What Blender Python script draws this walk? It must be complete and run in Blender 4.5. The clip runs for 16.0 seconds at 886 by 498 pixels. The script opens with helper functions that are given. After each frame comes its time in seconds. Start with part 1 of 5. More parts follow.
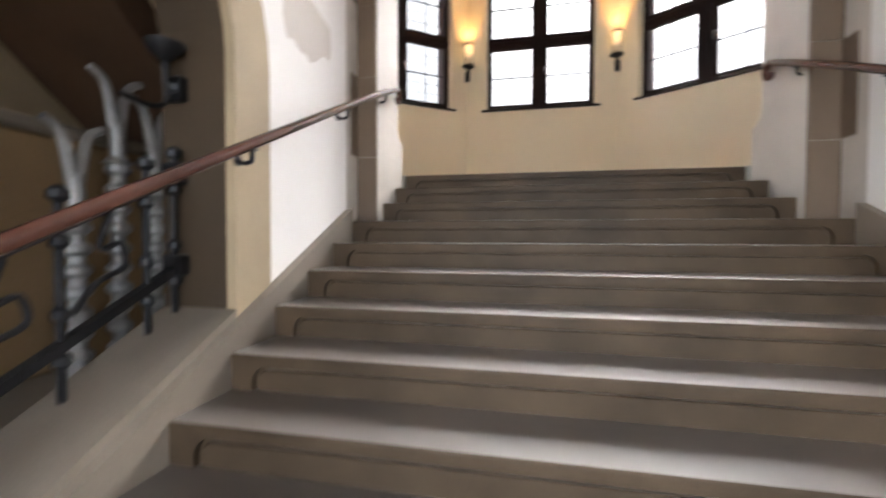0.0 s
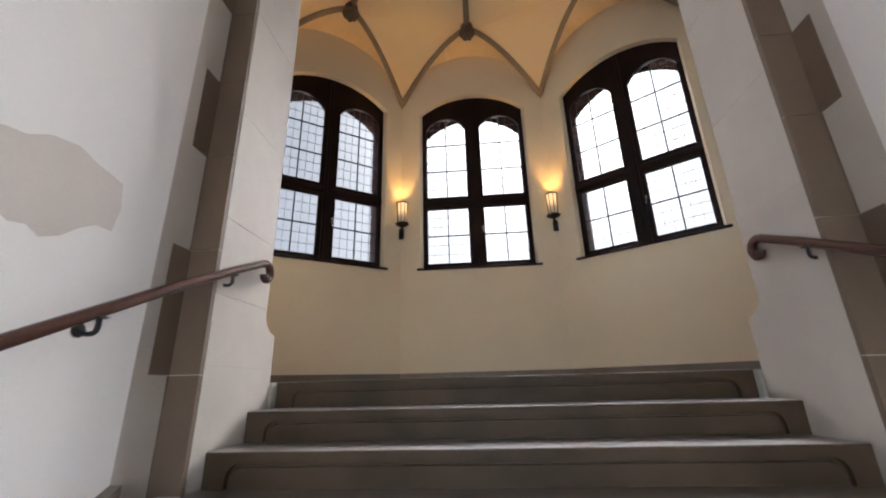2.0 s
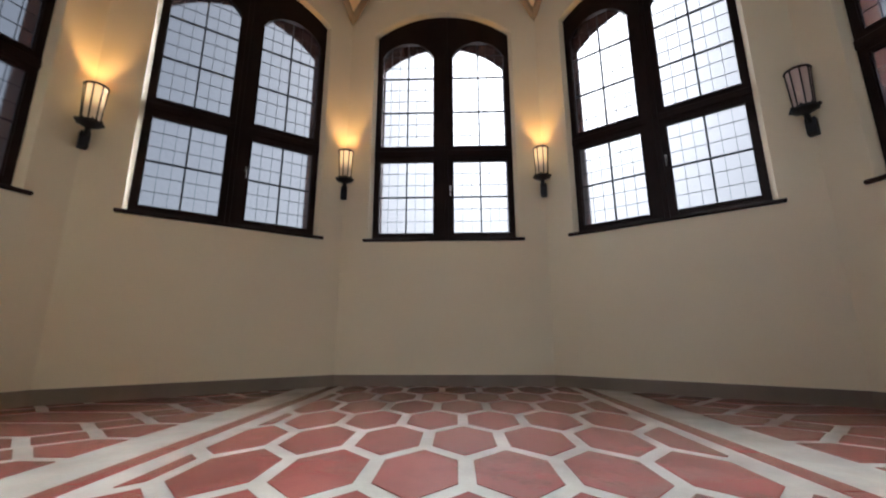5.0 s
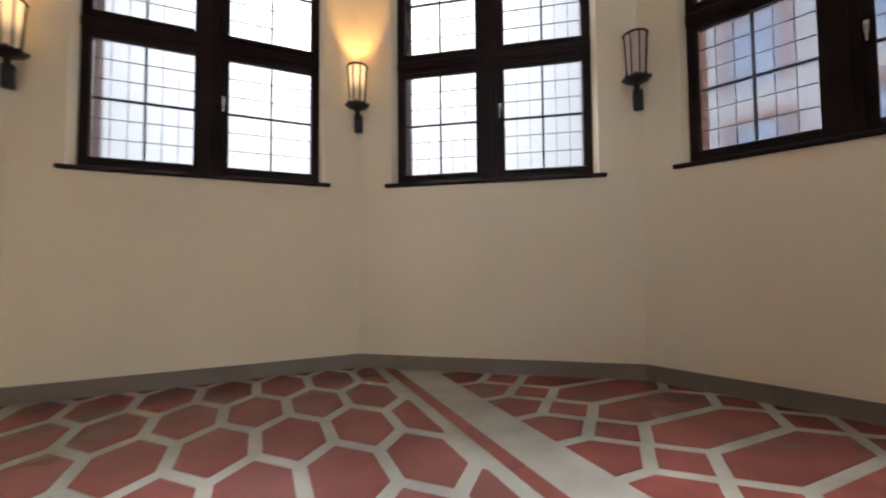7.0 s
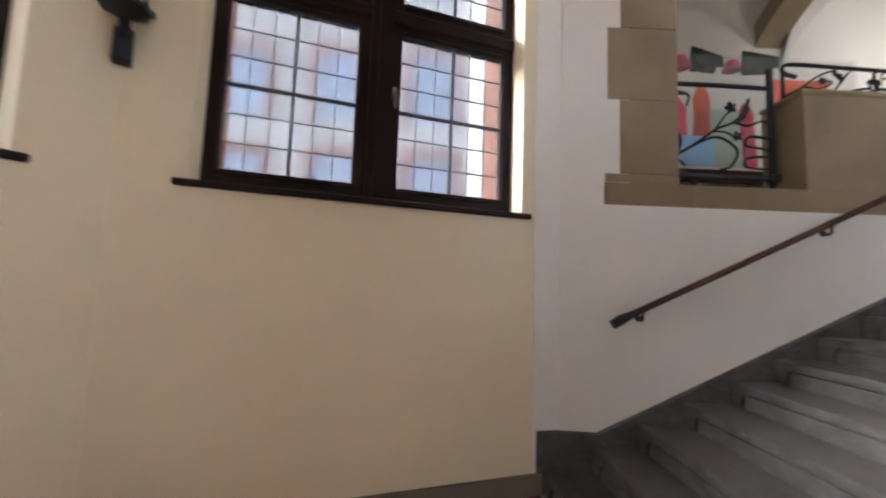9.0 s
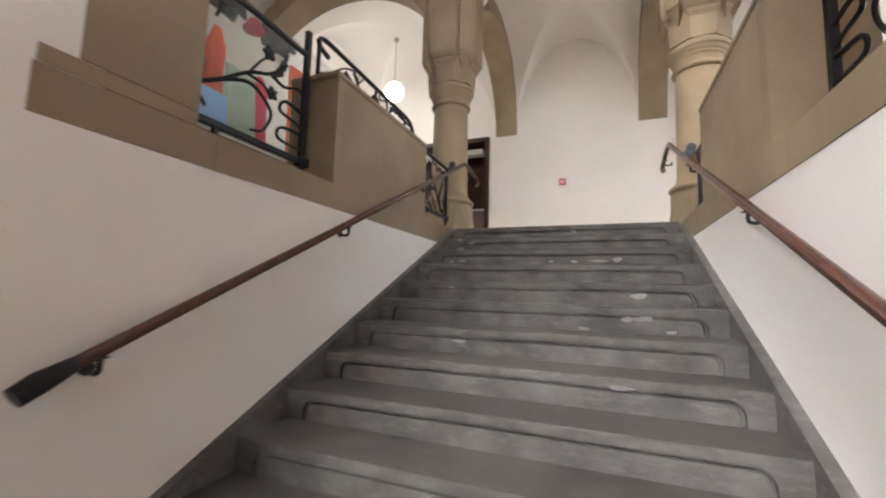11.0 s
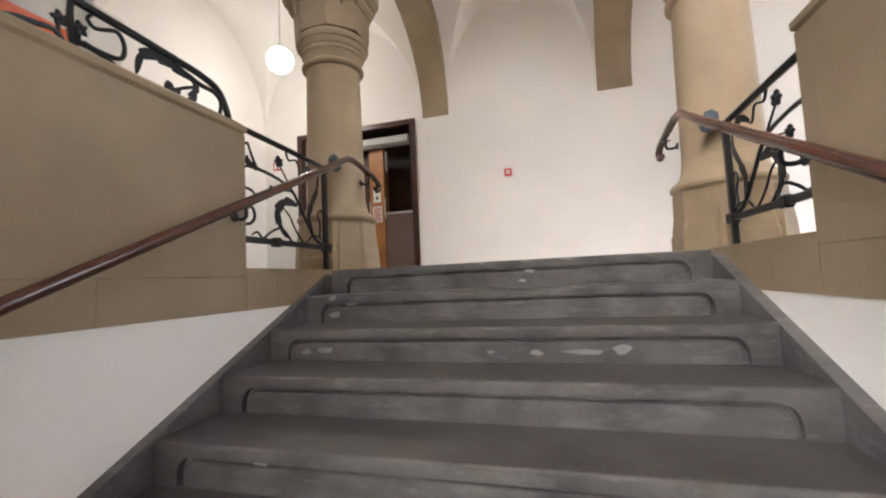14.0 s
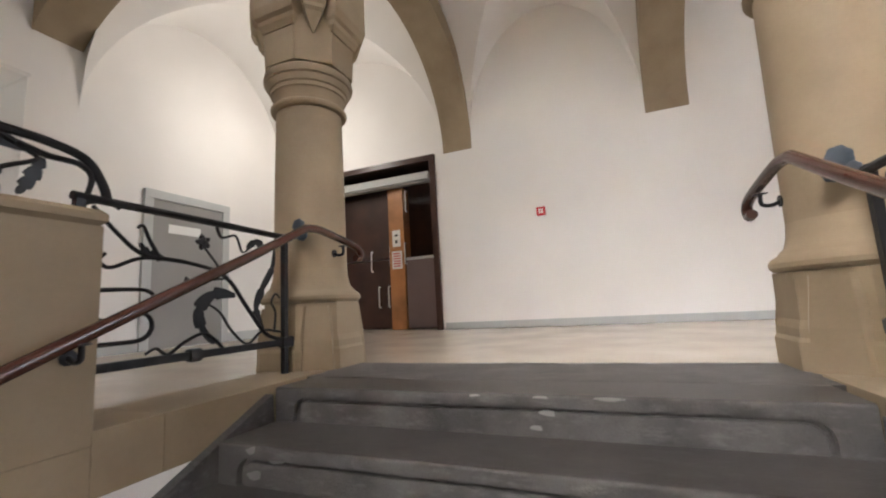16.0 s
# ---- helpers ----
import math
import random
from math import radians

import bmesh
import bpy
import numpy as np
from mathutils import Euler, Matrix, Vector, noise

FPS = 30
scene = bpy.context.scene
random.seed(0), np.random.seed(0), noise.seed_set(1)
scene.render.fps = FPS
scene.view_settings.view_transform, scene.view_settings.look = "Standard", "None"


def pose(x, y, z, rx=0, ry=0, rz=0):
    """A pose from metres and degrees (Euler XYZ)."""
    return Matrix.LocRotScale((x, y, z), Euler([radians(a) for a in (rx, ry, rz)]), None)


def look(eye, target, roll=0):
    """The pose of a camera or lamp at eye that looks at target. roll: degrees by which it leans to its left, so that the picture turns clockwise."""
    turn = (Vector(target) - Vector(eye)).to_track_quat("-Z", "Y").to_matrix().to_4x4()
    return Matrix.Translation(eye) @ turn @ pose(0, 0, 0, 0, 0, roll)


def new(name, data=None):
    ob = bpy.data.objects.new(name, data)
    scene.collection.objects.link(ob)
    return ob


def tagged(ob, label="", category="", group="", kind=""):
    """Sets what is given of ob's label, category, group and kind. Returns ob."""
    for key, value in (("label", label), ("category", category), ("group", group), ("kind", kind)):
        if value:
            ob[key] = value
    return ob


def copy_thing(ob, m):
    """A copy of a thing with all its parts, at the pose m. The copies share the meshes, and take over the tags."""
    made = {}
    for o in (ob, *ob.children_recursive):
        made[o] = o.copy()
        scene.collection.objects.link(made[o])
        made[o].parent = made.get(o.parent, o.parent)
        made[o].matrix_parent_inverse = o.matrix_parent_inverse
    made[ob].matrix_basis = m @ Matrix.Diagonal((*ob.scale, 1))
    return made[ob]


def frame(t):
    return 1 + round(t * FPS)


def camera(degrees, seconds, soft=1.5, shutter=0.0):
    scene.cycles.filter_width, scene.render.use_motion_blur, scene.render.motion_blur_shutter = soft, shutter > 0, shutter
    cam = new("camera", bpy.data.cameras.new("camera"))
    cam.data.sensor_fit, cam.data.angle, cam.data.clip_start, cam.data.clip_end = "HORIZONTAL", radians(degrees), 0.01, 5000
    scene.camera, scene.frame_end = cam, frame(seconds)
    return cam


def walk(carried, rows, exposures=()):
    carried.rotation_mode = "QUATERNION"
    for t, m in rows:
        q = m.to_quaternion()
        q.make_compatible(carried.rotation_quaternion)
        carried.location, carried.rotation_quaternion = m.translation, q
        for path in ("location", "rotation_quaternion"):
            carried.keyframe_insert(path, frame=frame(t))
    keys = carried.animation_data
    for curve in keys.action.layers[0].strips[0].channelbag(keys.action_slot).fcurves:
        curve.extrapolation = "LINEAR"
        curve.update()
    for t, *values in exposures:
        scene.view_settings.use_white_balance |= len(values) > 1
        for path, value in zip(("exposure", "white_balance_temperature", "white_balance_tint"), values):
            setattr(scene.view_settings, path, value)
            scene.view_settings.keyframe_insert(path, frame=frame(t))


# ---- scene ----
cam = camera(94.7, 16.0, soft=2.0, shutter=0.35)
PATH = [
    (0, (0.051, 0.318, 1.435), (-0.322, 2.160, 1.389), 0.2),
    (0.2, (0.079, 0.432, 1.494), (-0.157, 2.418, 1.512), -3.7),
    (0.4, (0.106, 0.545, 1.550), (-0.120, 2.531, 1.630), -0.2),
    (0.5, (0.119, 0.599, 1.575), (-0.105, 2.464, 1.658), -0.4),
    (0.7, (0.138, 0.682, 1.593), (-0.072, 2.541, 1.782), -1.3),
    (1, (0.181, 0.918, 1.708), (0.085, 2.770, 2.018), -0.0),
    (1.5, (0.270, 1.265, 1.837), (0.153, 3.063, 2.374), -0.0),
    (2, (0.243, 1.557, 2.053), (0.096, 3.335, 2.644), -1.5),
    (2.5, (0.263, 1.865, 2.218), (0.143, 3.638, 2.834), 0.8),
    (2.9, (0.304, 2.095, 2.379), (0.108, 3.846, 3.036), -1.1),
    (3, (0.287, 2.143, 2.410), (0.080, 3.894, 3.061), -2.0),
    (3.2, (0.280, 2.263, 2.461), (0.114, 4.012, 3.130), -2.3),
    (5.3, (0.500, 3.403, 2.774), (0.489, 5.380, 3.076), 0.8),
    (5.5, (0.476, 3.522, 2.827), (0.541, 5.509, 3.047), 0.9),
    (6, (0.550, 3.825, 2.958), (0.855, 5.793, 3.146), 0.0),
    (6.5, (0.629, 4.108, 3.110), (1.187, 6.025, 3.234), 0.6),
    (7, (0.779, 4.379, 3.229), (1.598, 6.202, 3.314), -0.5),
    (7.5, (0.991, 4.693, 3.341), (2.188, 6.291, 3.466), -1.3),
    (8, (1.269, 4.951, 3.469), (2.808, 6.224, 3.584), -0.2),
    (8.5, (1.593, 5.228, 3.476), (3.467, 5.900, 3.663), 0.4),
    (9, (1.993, 5.448, 3.599), (3.985, 5.406, 3.778), 2.0),
    (9.5, (2.456, 5.537, 3.590), (4.343, 4.889, 3.729), 3.1),
    (10, (2.865, 5.443, 3.642), (4.267, 4.199, 3.790), 0.1),
    (10.2, (3.009, 5.360, 3.660), (4.205, 3.913, 3.770), 1.2),
    (12.3, (3.519, 3.733, 3.964), (3.973, 1.921, 4.179), 0.4),
    (12.5, (3.533, 3.606, 4.031), (3.987, 1.790, 4.209), 0.9),
    (13, (3.501, 3.279, 4.146), (3.999, 1.474, 4.314), 0.1),
    (13.5, (3.517, 3.007, 4.279), (4.020, 1.202, 4.424), -2.3),
    (14, (3.525, 2.738, 4.412), (4.020, 0.930, 4.549), -2.7),
    (14.5, (3.496, 2.482, 4.560), (4.077, 0.698, 4.690), -1.9),
    (15, (3.507, 2.228, 4.635), (4.112, 0.454, 4.778), -1.7),
    (15.5, (3.502, 2.004, 4.762), (4.148, 0.254, 4.989), -2.8),
    (16, (3.409, 1.803, 4.903), (4.094, 0.070, 5.157), -3.2),
]
EXPOSURES = [(0, 0.98, 6200, 10), (1.0, 0.72, 6150, 10), (2.0, 0.38, 5950, 10), (3.0, 0.12, 5700, 10), (5.5, 0.08, 5780, 10), (6.5, 0.28, 6000, 10), (7.5, 0.66, 6000, 10),
             (8.5, 0.84, 6050, 10), (9.0, 0.86, 6050, 10), (9.5, 1.02, 6050, 10), (10.0, 1.06, 6150, 10), (12.5, 1.2, 6350, 11), (14.5, 1.15, 6350, 11), (16, 1.0, 6300, 11)]
walk(cam, [(t, look(eye, target, roll)) for t, eye, target, roll in PATH], EXPOSURES)
SKY, LAMP_WATTS, HALL_WATTS = 1.75, 85.0, 24.0

# ---------------------------------------------------------------- light
world = bpy.data.worlds.new("overcast_sky")
scene.world = world
world.use_nodes = True
wn = world.node_tree
wn.nodes.clear()
w_out = wn.nodes.new("ShaderNodeOutputWorld")
w_bg = wn.nodes.new("ShaderNodeBackground")
w_sky = wn.nodes.new("ShaderNodeTexSky")
w_sky.sky_type = "NISHITA"
w_sky.sun_disc = False
w_sky.sun_elevation = radians(40)
w_sky.sun_rotation = radians(12)
w_sky.dust_density = 4.0
w_bg.inputs["Strength"].default_value = SKY
w_grey = wn.nodes.new("ShaderNodeHueSaturation")
w_grey.inputs["Saturation"].default_value = 0.35
wn.links.new(w_sky.outputs["Color"], w_grey.inputs["Color"])
wn.links.new(w_grey.outputs["Color"], w_bg.inputs["Color"])
wn.links.new(w_bg.outputs["Background"], w_out.inputs["Surface"])
sun_data = bpy.data.lights.new("sun", "SUN")
sun_data.energy = 0.9
sun_data.angle = radians(30)
sun_data.color = (1.0, 0.96, 0.9)
sun = new("sun", sun_data)
sun.matrix_world = look((8.5, 40, 36), (0, 0, 0))

# ---------------------------------------------------------------- materials


def material(name, color, rough=0.6, metal=0.0, vary=0.08, scale=6.0, bump=0.15, fine=60.0, tint=None, spec=0.5, pieces=0.0, transmission=0.0, wear=None):
    """Principled surface with two scales of variation, fine relief and, for loose pieces, a change of tone from piece to piece."""
    m = bpy.data.materials.new(name)
    m.use_nodes = True
    nt = m.node_tree
    b = nt.nodes["Principled BSDF"]
    b.inputs["Roughness"].default_value = rough
    b.inputs["Metallic"].default_value = metal
    b.inputs["Specular IOR Level"].default_value = spec
    b.inputs["Transmission Weight"].default_value = transmission
    co = nt.nodes.new("ShaderNodeTexCoord")
    big = nt.nodes.new("ShaderNodeTexNoise")
    big.inputs["Scale"].default_value = scale * 0.18
    big.inputs["Detail"].default_value = 6
    small = nt.nodes.new("ShaderNodeTexNoise")
    small.inputs["Scale"].default_value = fine
    small.inputs["Detail"].default_value = 4
    geo = nt.nodes.new("ShaderNodeNewGeometry")
    nt.links.new(geo.outputs["Position"], big.inputs["Vector"])
    nt.links.new(geo.outputs["Position"], small.inputs["Vector"])
    ramp = nt.nodes.new("ShaderNodeMix")
    ramp.data_type = "RGBA"
    t = tint or tuple(c * (1 - 2.2 * vary) for c in color)
    ramp.inputs["A"].default_value = (*t, 1)
    ramp.inputs["B"].default_value = (*[min(1, c * (1 + vary)) for c in color], 1)
    mr = nt.nodes.new("ShaderNodeMapRange")
    mr.inputs["From Min"].default_value, mr.inputs["From Max"].default_value = 0.3, 0.68
    nt.links.new(big.outputs["Fac"], mr.inputs["Value"])
    nt.links.new(mr.outputs["Result"], ramp.inputs["Factor"])
    hsv = nt.nodes.new("ShaderNodeHueSaturation")
    add = nt.nodes.new("ShaderNodeMath")
    add.operation = "MULTIPLY_ADD"
    add.inputs[1].default_value, add.inputs[2].default_value = vary * 1.6, 1 - vary * 0.8
    nt.links.new(small.outputs["Fac"], add.inputs[0])
    last = add.outputs[0]
    if pieces:
        oi = nt.nodes.new("ShaderNodeObjectInfo")
        pm = nt.nodes.new("ShaderNodeMath")
        pm.operation = "MULTIPLY_ADD"
        pm.inputs[1].default_value, pm.inputs[2].default_value = pieces * 2, 1 - pieces
        nt.links.new(oi.outputs["Random"], pm.inputs[0])
        mu = nt.nodes.new("ShaderNodeMath")
        mu.operation = "MULTIPLY"
        nt.links.new(pm.outputs[0], mu.inputs[0])
        nt.links.new(last, mu.inputs[1])
        last = mu.outputs[0]
    nt.links.new(last, hsv.inputs["Value"])
    tone = ramp.outputs["Result"]
    if wear:
        # pale scuffs drawn out along the step
        mp = nt.nodes.new("ShaderNodeMapping")
        mp.inputs["Scale"].default_value = (2.5, 6.0, 9.0)
        scuff = nt.nodes.new("ShaderNodeTexNoise")
        scuff.inputs["Scale"].default_value = 3.2
        scuff.inputs["Detail"].default_value = 8
        scuff.inputs["Roughness"].default_value = 0.68
        sr = nt.nodes.new("ShaderNodeMapRange")
        sr.inputs["From Min"].default_value, sr.inputs["From Max"].default_value = 0.52, 0.82
        sr.inputs["To Max"].default_value = 0.75
        wm = nt.nodes.new("ShaderNodeMix")
        wm.data_type = "RGBA"
        wm.inputs["B"].default_value = (*wear, 1)
        nt.links.new(geo.outputs["Position"], mp.inputs["Vector"])
        nt.links.new(mp.outputs["Vector"], scuff.inputs["Vector"])
        nt.links.new(scuff.outputs["Fac"], sr.inputs["Value"])
        nt.links.new(sr.outputs["Result"], wm.inputs["Factor"])
        nt.links.new(tone, wm.inputs["A"])
        tone = wm.outputs["Result"]
    nt.links.new(tone, hsv.inputs["Color"])
    nt.links.new(hsv.outputs["Color"], b.inputs["Base Color"])
    rr = nt.nodes.new("ShaderNodeMath")
    rr.operation = "MULTIPLY_ADD"
    rr.inputs[1].default_value, rr.inputs[2].default_value = 0.25 * rough, rough * 0.87
    nt.links.new(big.outputs["Fac"], rr.inputs[0])
    nt.links.new(rr.outputs[0], b.inputs["Roughness"])
    if bump:
        bp = nt.nodes.new("ShaderNodeBump")
        bp.inputs["Strength"].default_value = bump
        bp.inputs["Distance"].default_value = 0.01
        nt.links.new(small.outputs["Fac"], bp.inputs["Height"])
        nt.links.new(bp.outputs["Normal"], b.inputs["Normal"])
    return m


def glowing(name, color, strength):
    m = bpy.data.materials.new(name)
    m.use_nodes = True
    b = m.node_tree.nodes["Principled BSDF"]
    b.inputs["Base Color"].default_value = (*color, 1)
    b.inputs["Emission Color"].default_value = (*color, 1)
    b.inputs["Emission Strength"].default_value = strength
    return m


def lit_shade(name, color, strength):
    """Frosted lamp glass that glows round the bulb in its upper half."""
    m = material(name, (0.62, 0.52, 0.42), 0.3, vary=0.04, bump=0.0)
    nt = m.node_tree
    b = nt.nodes["Principled BSDF"]
    co = nt.nodes["Texture Coordinate"]
    sep = nt.nodes.new("ShaderNodeSeparateXYZ")
    up = nt.nodes.new("ShaderNodeMapRange")
    up.interpolation_type = "SMOOTHSTEP"
    up.inputs["From Min"].default_value, up.inputs["From Max"].default_value = 0.2, 0.7
    up.inputs["To Min"].default_value, up.inputs["To Max"].default_value = 0.12 * strength, strength
    nt.links.new(co.outputs["Generated"], sep.inputs["Vector"])
    nt.links.new(sep.outputs["Z"], up.inputs["Value"])
    nt.links.new(up.outputs["Result"], b.inputs["Emission Strength"])
    b.inputs["Emission Color"].default_value = (*color, 1)
    return m


def glass(name, rough, ripple, tint=(0.95, 0.97, 0.97)):
    m = bpy.data.materials.new(name)
    m.use_nodes = True
    nt = m.node_tree
    b = nt.nodes["Principled BSDF"]
    b.inputs["Base Color"].default_value = (*tint, 1)
    b.inputs["Transmission Weight"].default_value = 1.0
    b.inputs["Roughness"].default_value = rough
    b.inputs["IOR"].default_value = 1.12
    geo = nt.nodes.new("ShaderNodeNewGeometry")
    n = nt.nodes.new("ShaderNodeTexNoise")
    n.inputs["Scale"].default_value = 22
    n.inputs["Detail"].default_value = 3
    bp = nt.nodes.new("ShaderNodeBump")
    bp.inputs["Strength"].default_value = ripple
    bp.inputs["Distance"].default_value = 0.01
    nt.links.new(geo.outputs["Position"], n.inputs["Vector"])
    nt.links.new(n.outputs["Fac"], bp.inputs["Height"])
    nt.links.new(bp.outputs["Normal"], b.inputs["Normal"])
    return m


PLASTER = material("cream_plaster", (0.80, 0.71, 0.525), 0.75, vary=0.03, scale=3, bump=0.06, fine=90)
WHITE = material("white_plaster", (0.83, 0.80, 0.77), 0.8, vary=0.03, scale=3, bump=0.06, fine=90)
# warmer than the wall plaster: lamp glow on the vault put into its colour
VAULT = material("lamplit_vault_plaster", (0.90, 0.70, 0.40), 0.8, vary=0.03, scale=3, bump=0.05, fine=90)
PATCH = material("worn_plaster_patch", (0.62, 0.565, 0.51), 0.85, vary=0.05, scale=9, bump=0.1)
STONE = material("sandstone", (0.315, 0.243, 0.158), 0.72, vary=0.06, scale=9, bump=0.07, fine=45, pieces=0.05, tint=(0.225, 0.168, 0.102))
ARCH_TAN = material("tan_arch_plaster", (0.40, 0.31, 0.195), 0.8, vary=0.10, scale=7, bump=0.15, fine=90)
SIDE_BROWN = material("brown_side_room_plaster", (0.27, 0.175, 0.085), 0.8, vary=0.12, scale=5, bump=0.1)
# shade of the arch reveal is put into this colour
REVEAL_SHADE = material("shaded_brown_reveal_plaster", (0.052, 0.033, 0.016), 0.7, vary=0.12, scale=6, bump=0.1)
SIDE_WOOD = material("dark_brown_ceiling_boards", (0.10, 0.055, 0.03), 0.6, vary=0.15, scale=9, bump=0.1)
PALE_STONE = material("pale_sandstone", (0.52, 0.47, 0.41), 0.75, vary=0.08, scale=7, bump=0.25, fine=120)
QUOIN = material("brown_quoin_stone", (0.15, 0.105, 0.07), 0.75, vary=0.10, scale=9, bump=0.25, fine=120, pieces=0.1)
# brown stone; the risers' shade is put into it, so treads stay paler
SHADED_STEP = material("shaded_brown_step_stone", (0.068, 0.046, 0.028), 0.5, vary=0.16, scale=16, bump=0.10, fine=150, pieces=0.06, spec=0.15)
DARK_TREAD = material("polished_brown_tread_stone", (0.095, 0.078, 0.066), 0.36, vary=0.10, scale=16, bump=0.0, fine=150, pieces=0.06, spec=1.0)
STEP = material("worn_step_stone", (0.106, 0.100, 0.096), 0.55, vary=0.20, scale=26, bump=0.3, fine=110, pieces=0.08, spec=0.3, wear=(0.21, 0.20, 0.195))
# same worn stone as the risers, darkened for grazing light on the treads
SHADED_TREAD = material("shaded_tread_stone", (0.062, 0.056, 0.052), 0.42, vary=0.20, scale=26, bump=0.12, fine=110, pieces=0.08, spec=0.35, wear=(0.10, 0.096, 0.094))
coat = DARK_TREAD.node_tree.nodes["Principled BSDF"]
coat.inputs["Coat Weight"].default_value = 0.8
coat.inputs["Coat Roughness"].default_value = 0.30
coat.inputs["Coat IOR"].default_value = 1.8
WORN = material("chipped_pale_stone", (0.26, 0.25, 0.245), 0.6, vary=0.1, scale=20)
BASE = material("brown_grey_plinth_stone", (0.19, 0.158, 0.122), 0.6, vary=0.10, scale=9, bump=0.15)
RED_TILE = material("red_floor_tile", (0.225, 0.058, 0.048), 0.24, vary=0.14, scale=14, bump=0.08, fine=70, pieces=0.12)
PALE_TILE = material("pale_floor_strip", (0.46, 0.45, 0.40), 0.26, vary=0.10, scale=14, bump=0.08, fine=70)
HALL_FLOOR = material("polished_hall_floor", (0.55, 0.47, 0.38), 0.18, vary=0.06, scale=10, bump=0.03)
WOOD = material("dark_window_wood", (0.018, 0.010, 0.009), 0.45, vary=0.2, scale=14, bump=0.12, spec=0.12)
DOOR_WOOD = material("dark_brown_door_wood", (0.055, 0.022, 0.014), 0.35, vary=0.2, scale=14, bump=0.08)
# oak as it looks under light: the orange glow is put into the wood
ORANGE_WOOD = material("lit_oak_veneer", (0.42, 0.18, 0.06), 0.4, vary=0.15, scale=14, bump=0.05)
RAIL_WOOD = material("varnished_handrail_wood", (0.068, 0.027, 0.019), 0.22, vary=0.15, scale=20, bump=0.03)
IRON = material("black_wrought_iron", (0.022, 0.022, 0.024), 0.45, metal=0.6, vary=0.15, scale=30, bump=0.15)
LEAD = material("window_lead", (0.05, 0.06, 0.075), 0.5, metal=0.4, vary=0.1, scale=30, bump=0.05)
STEEL = material("brushed_steel", (0.6, 0.6, 0.6), 0.25, metal=1.0, vary=0.05, bump=0.0)
BRICK = material("pink_brick", (0.50, 0.25, 0.18), 0.8, vary=0.1, scale=20, bump=0.3)
RED = material("red_alarm_plastic", (0.55, 0.02, 0.03), 0.4, vary=0.03, bump=0.0)
PAPER = material("white_paper", (0.8, 0.8, 0.78), 0.7, vary=0.02, bump=0.0)
GREY_DOOR = material("grey_door_paint", (0.30, 0.29, 0.28), 0.5, vary=0.04, bump=0.03)
GREY_TRIM = material("pale_grey_trim", (0.50, 0.51, 0.50), 0.5, vary=0.04, bump=0.03)
ORANGE = material("orange_cloth", (0.85, 0.13, 0.04), 0.7, vary=0.1)
BLUE = material("pale_blue_board", (0.30, 0.55, 0.90), 0.6, vary=0.05, bump=0.0)
PINK = material("crimson_cloth", (0.75, 0.04, 0.10), 0.7, vary=0.1)
BLACK = material("black_felt", (0.010, 0.010, 0.013), 0.85, vary=0.1, spec=0.1)
# dims only the view out; shadowless panes still pass full daylight
VIEW_TINT = (0.0365, 0.037, 0.0375)
GLASS_LOW = glass("rippled_leaded_glass", 0.34, 0.25, VIEW_TINT)
GLASS_TOP = glass("dimmed_leaded_glass", 0.03, 0.10, VIEW_TINT)
# tint set lighter in this bay to brighten the view of the house
GLASS_EAST = glass("brighter_rippled_glass", 0.26, 0.25, (0.098, 0.101, 0.105))
CASE_GLASS = material("display_glass", (0.75, 0.85, 0.82), 0.03, vary=0.01, bump=0.0)
CASE_GLASS.node_tree.nodes["Principled BSDF"].inputs["Alpha"].default_value = 0.07
LAMP_GLASS = lit_shade("warm_lamp_glass", (1.0, 0.62, 0.24), 0.95)
DULL_GLASS = material("dull_pink_lamp_glass", (0.60, 0.46, 0.40), 0.25, vary=0.05, bump=0.0)
GREY_IRON = material("grey_post_iron", (0.30, 0.29, 0.28), 0.4, metal=0.3, vary=0.15, scale=30)
GLOBE = glowing("white_globe_glass", (1.0, 0.95, 0.86), 6.0)
SLATE = material("blue_grey_metal", (0.048, 0.062, 0.078), 0.5, metal=0.3, vary=0.1)
TAUPE = material("taupe_laminate", (0.16, 0.11, 0.10), 0.4, vary=0.05, bump=0.02)
PALE_GREEN = material("pale_green_board", (0.45, 0.55, 0.42), 0.6, vary=0.08, bump=0.0)
# opaque blue: the sky's reflection is put into the pane colour
SKY_GLASS = material("sky_tinted_window", (0.60, 0.70, 0.88), 0.12, vary=0.1, bump=0.0)
ROOF = material("grey_roof", (0.14, 0.13, 0.13), 0.7, vary=0.1)
FACADE = material("far_facade_render", (0.90, 0.88, 0.87), 0.85, vary=0.06, scale=2)
GROUND = material("street_paving", (0.20, 0.19, 0.18), 0.85, vary=0.1, scale=2)

# ---------------------------------------------------------------- mesh tools


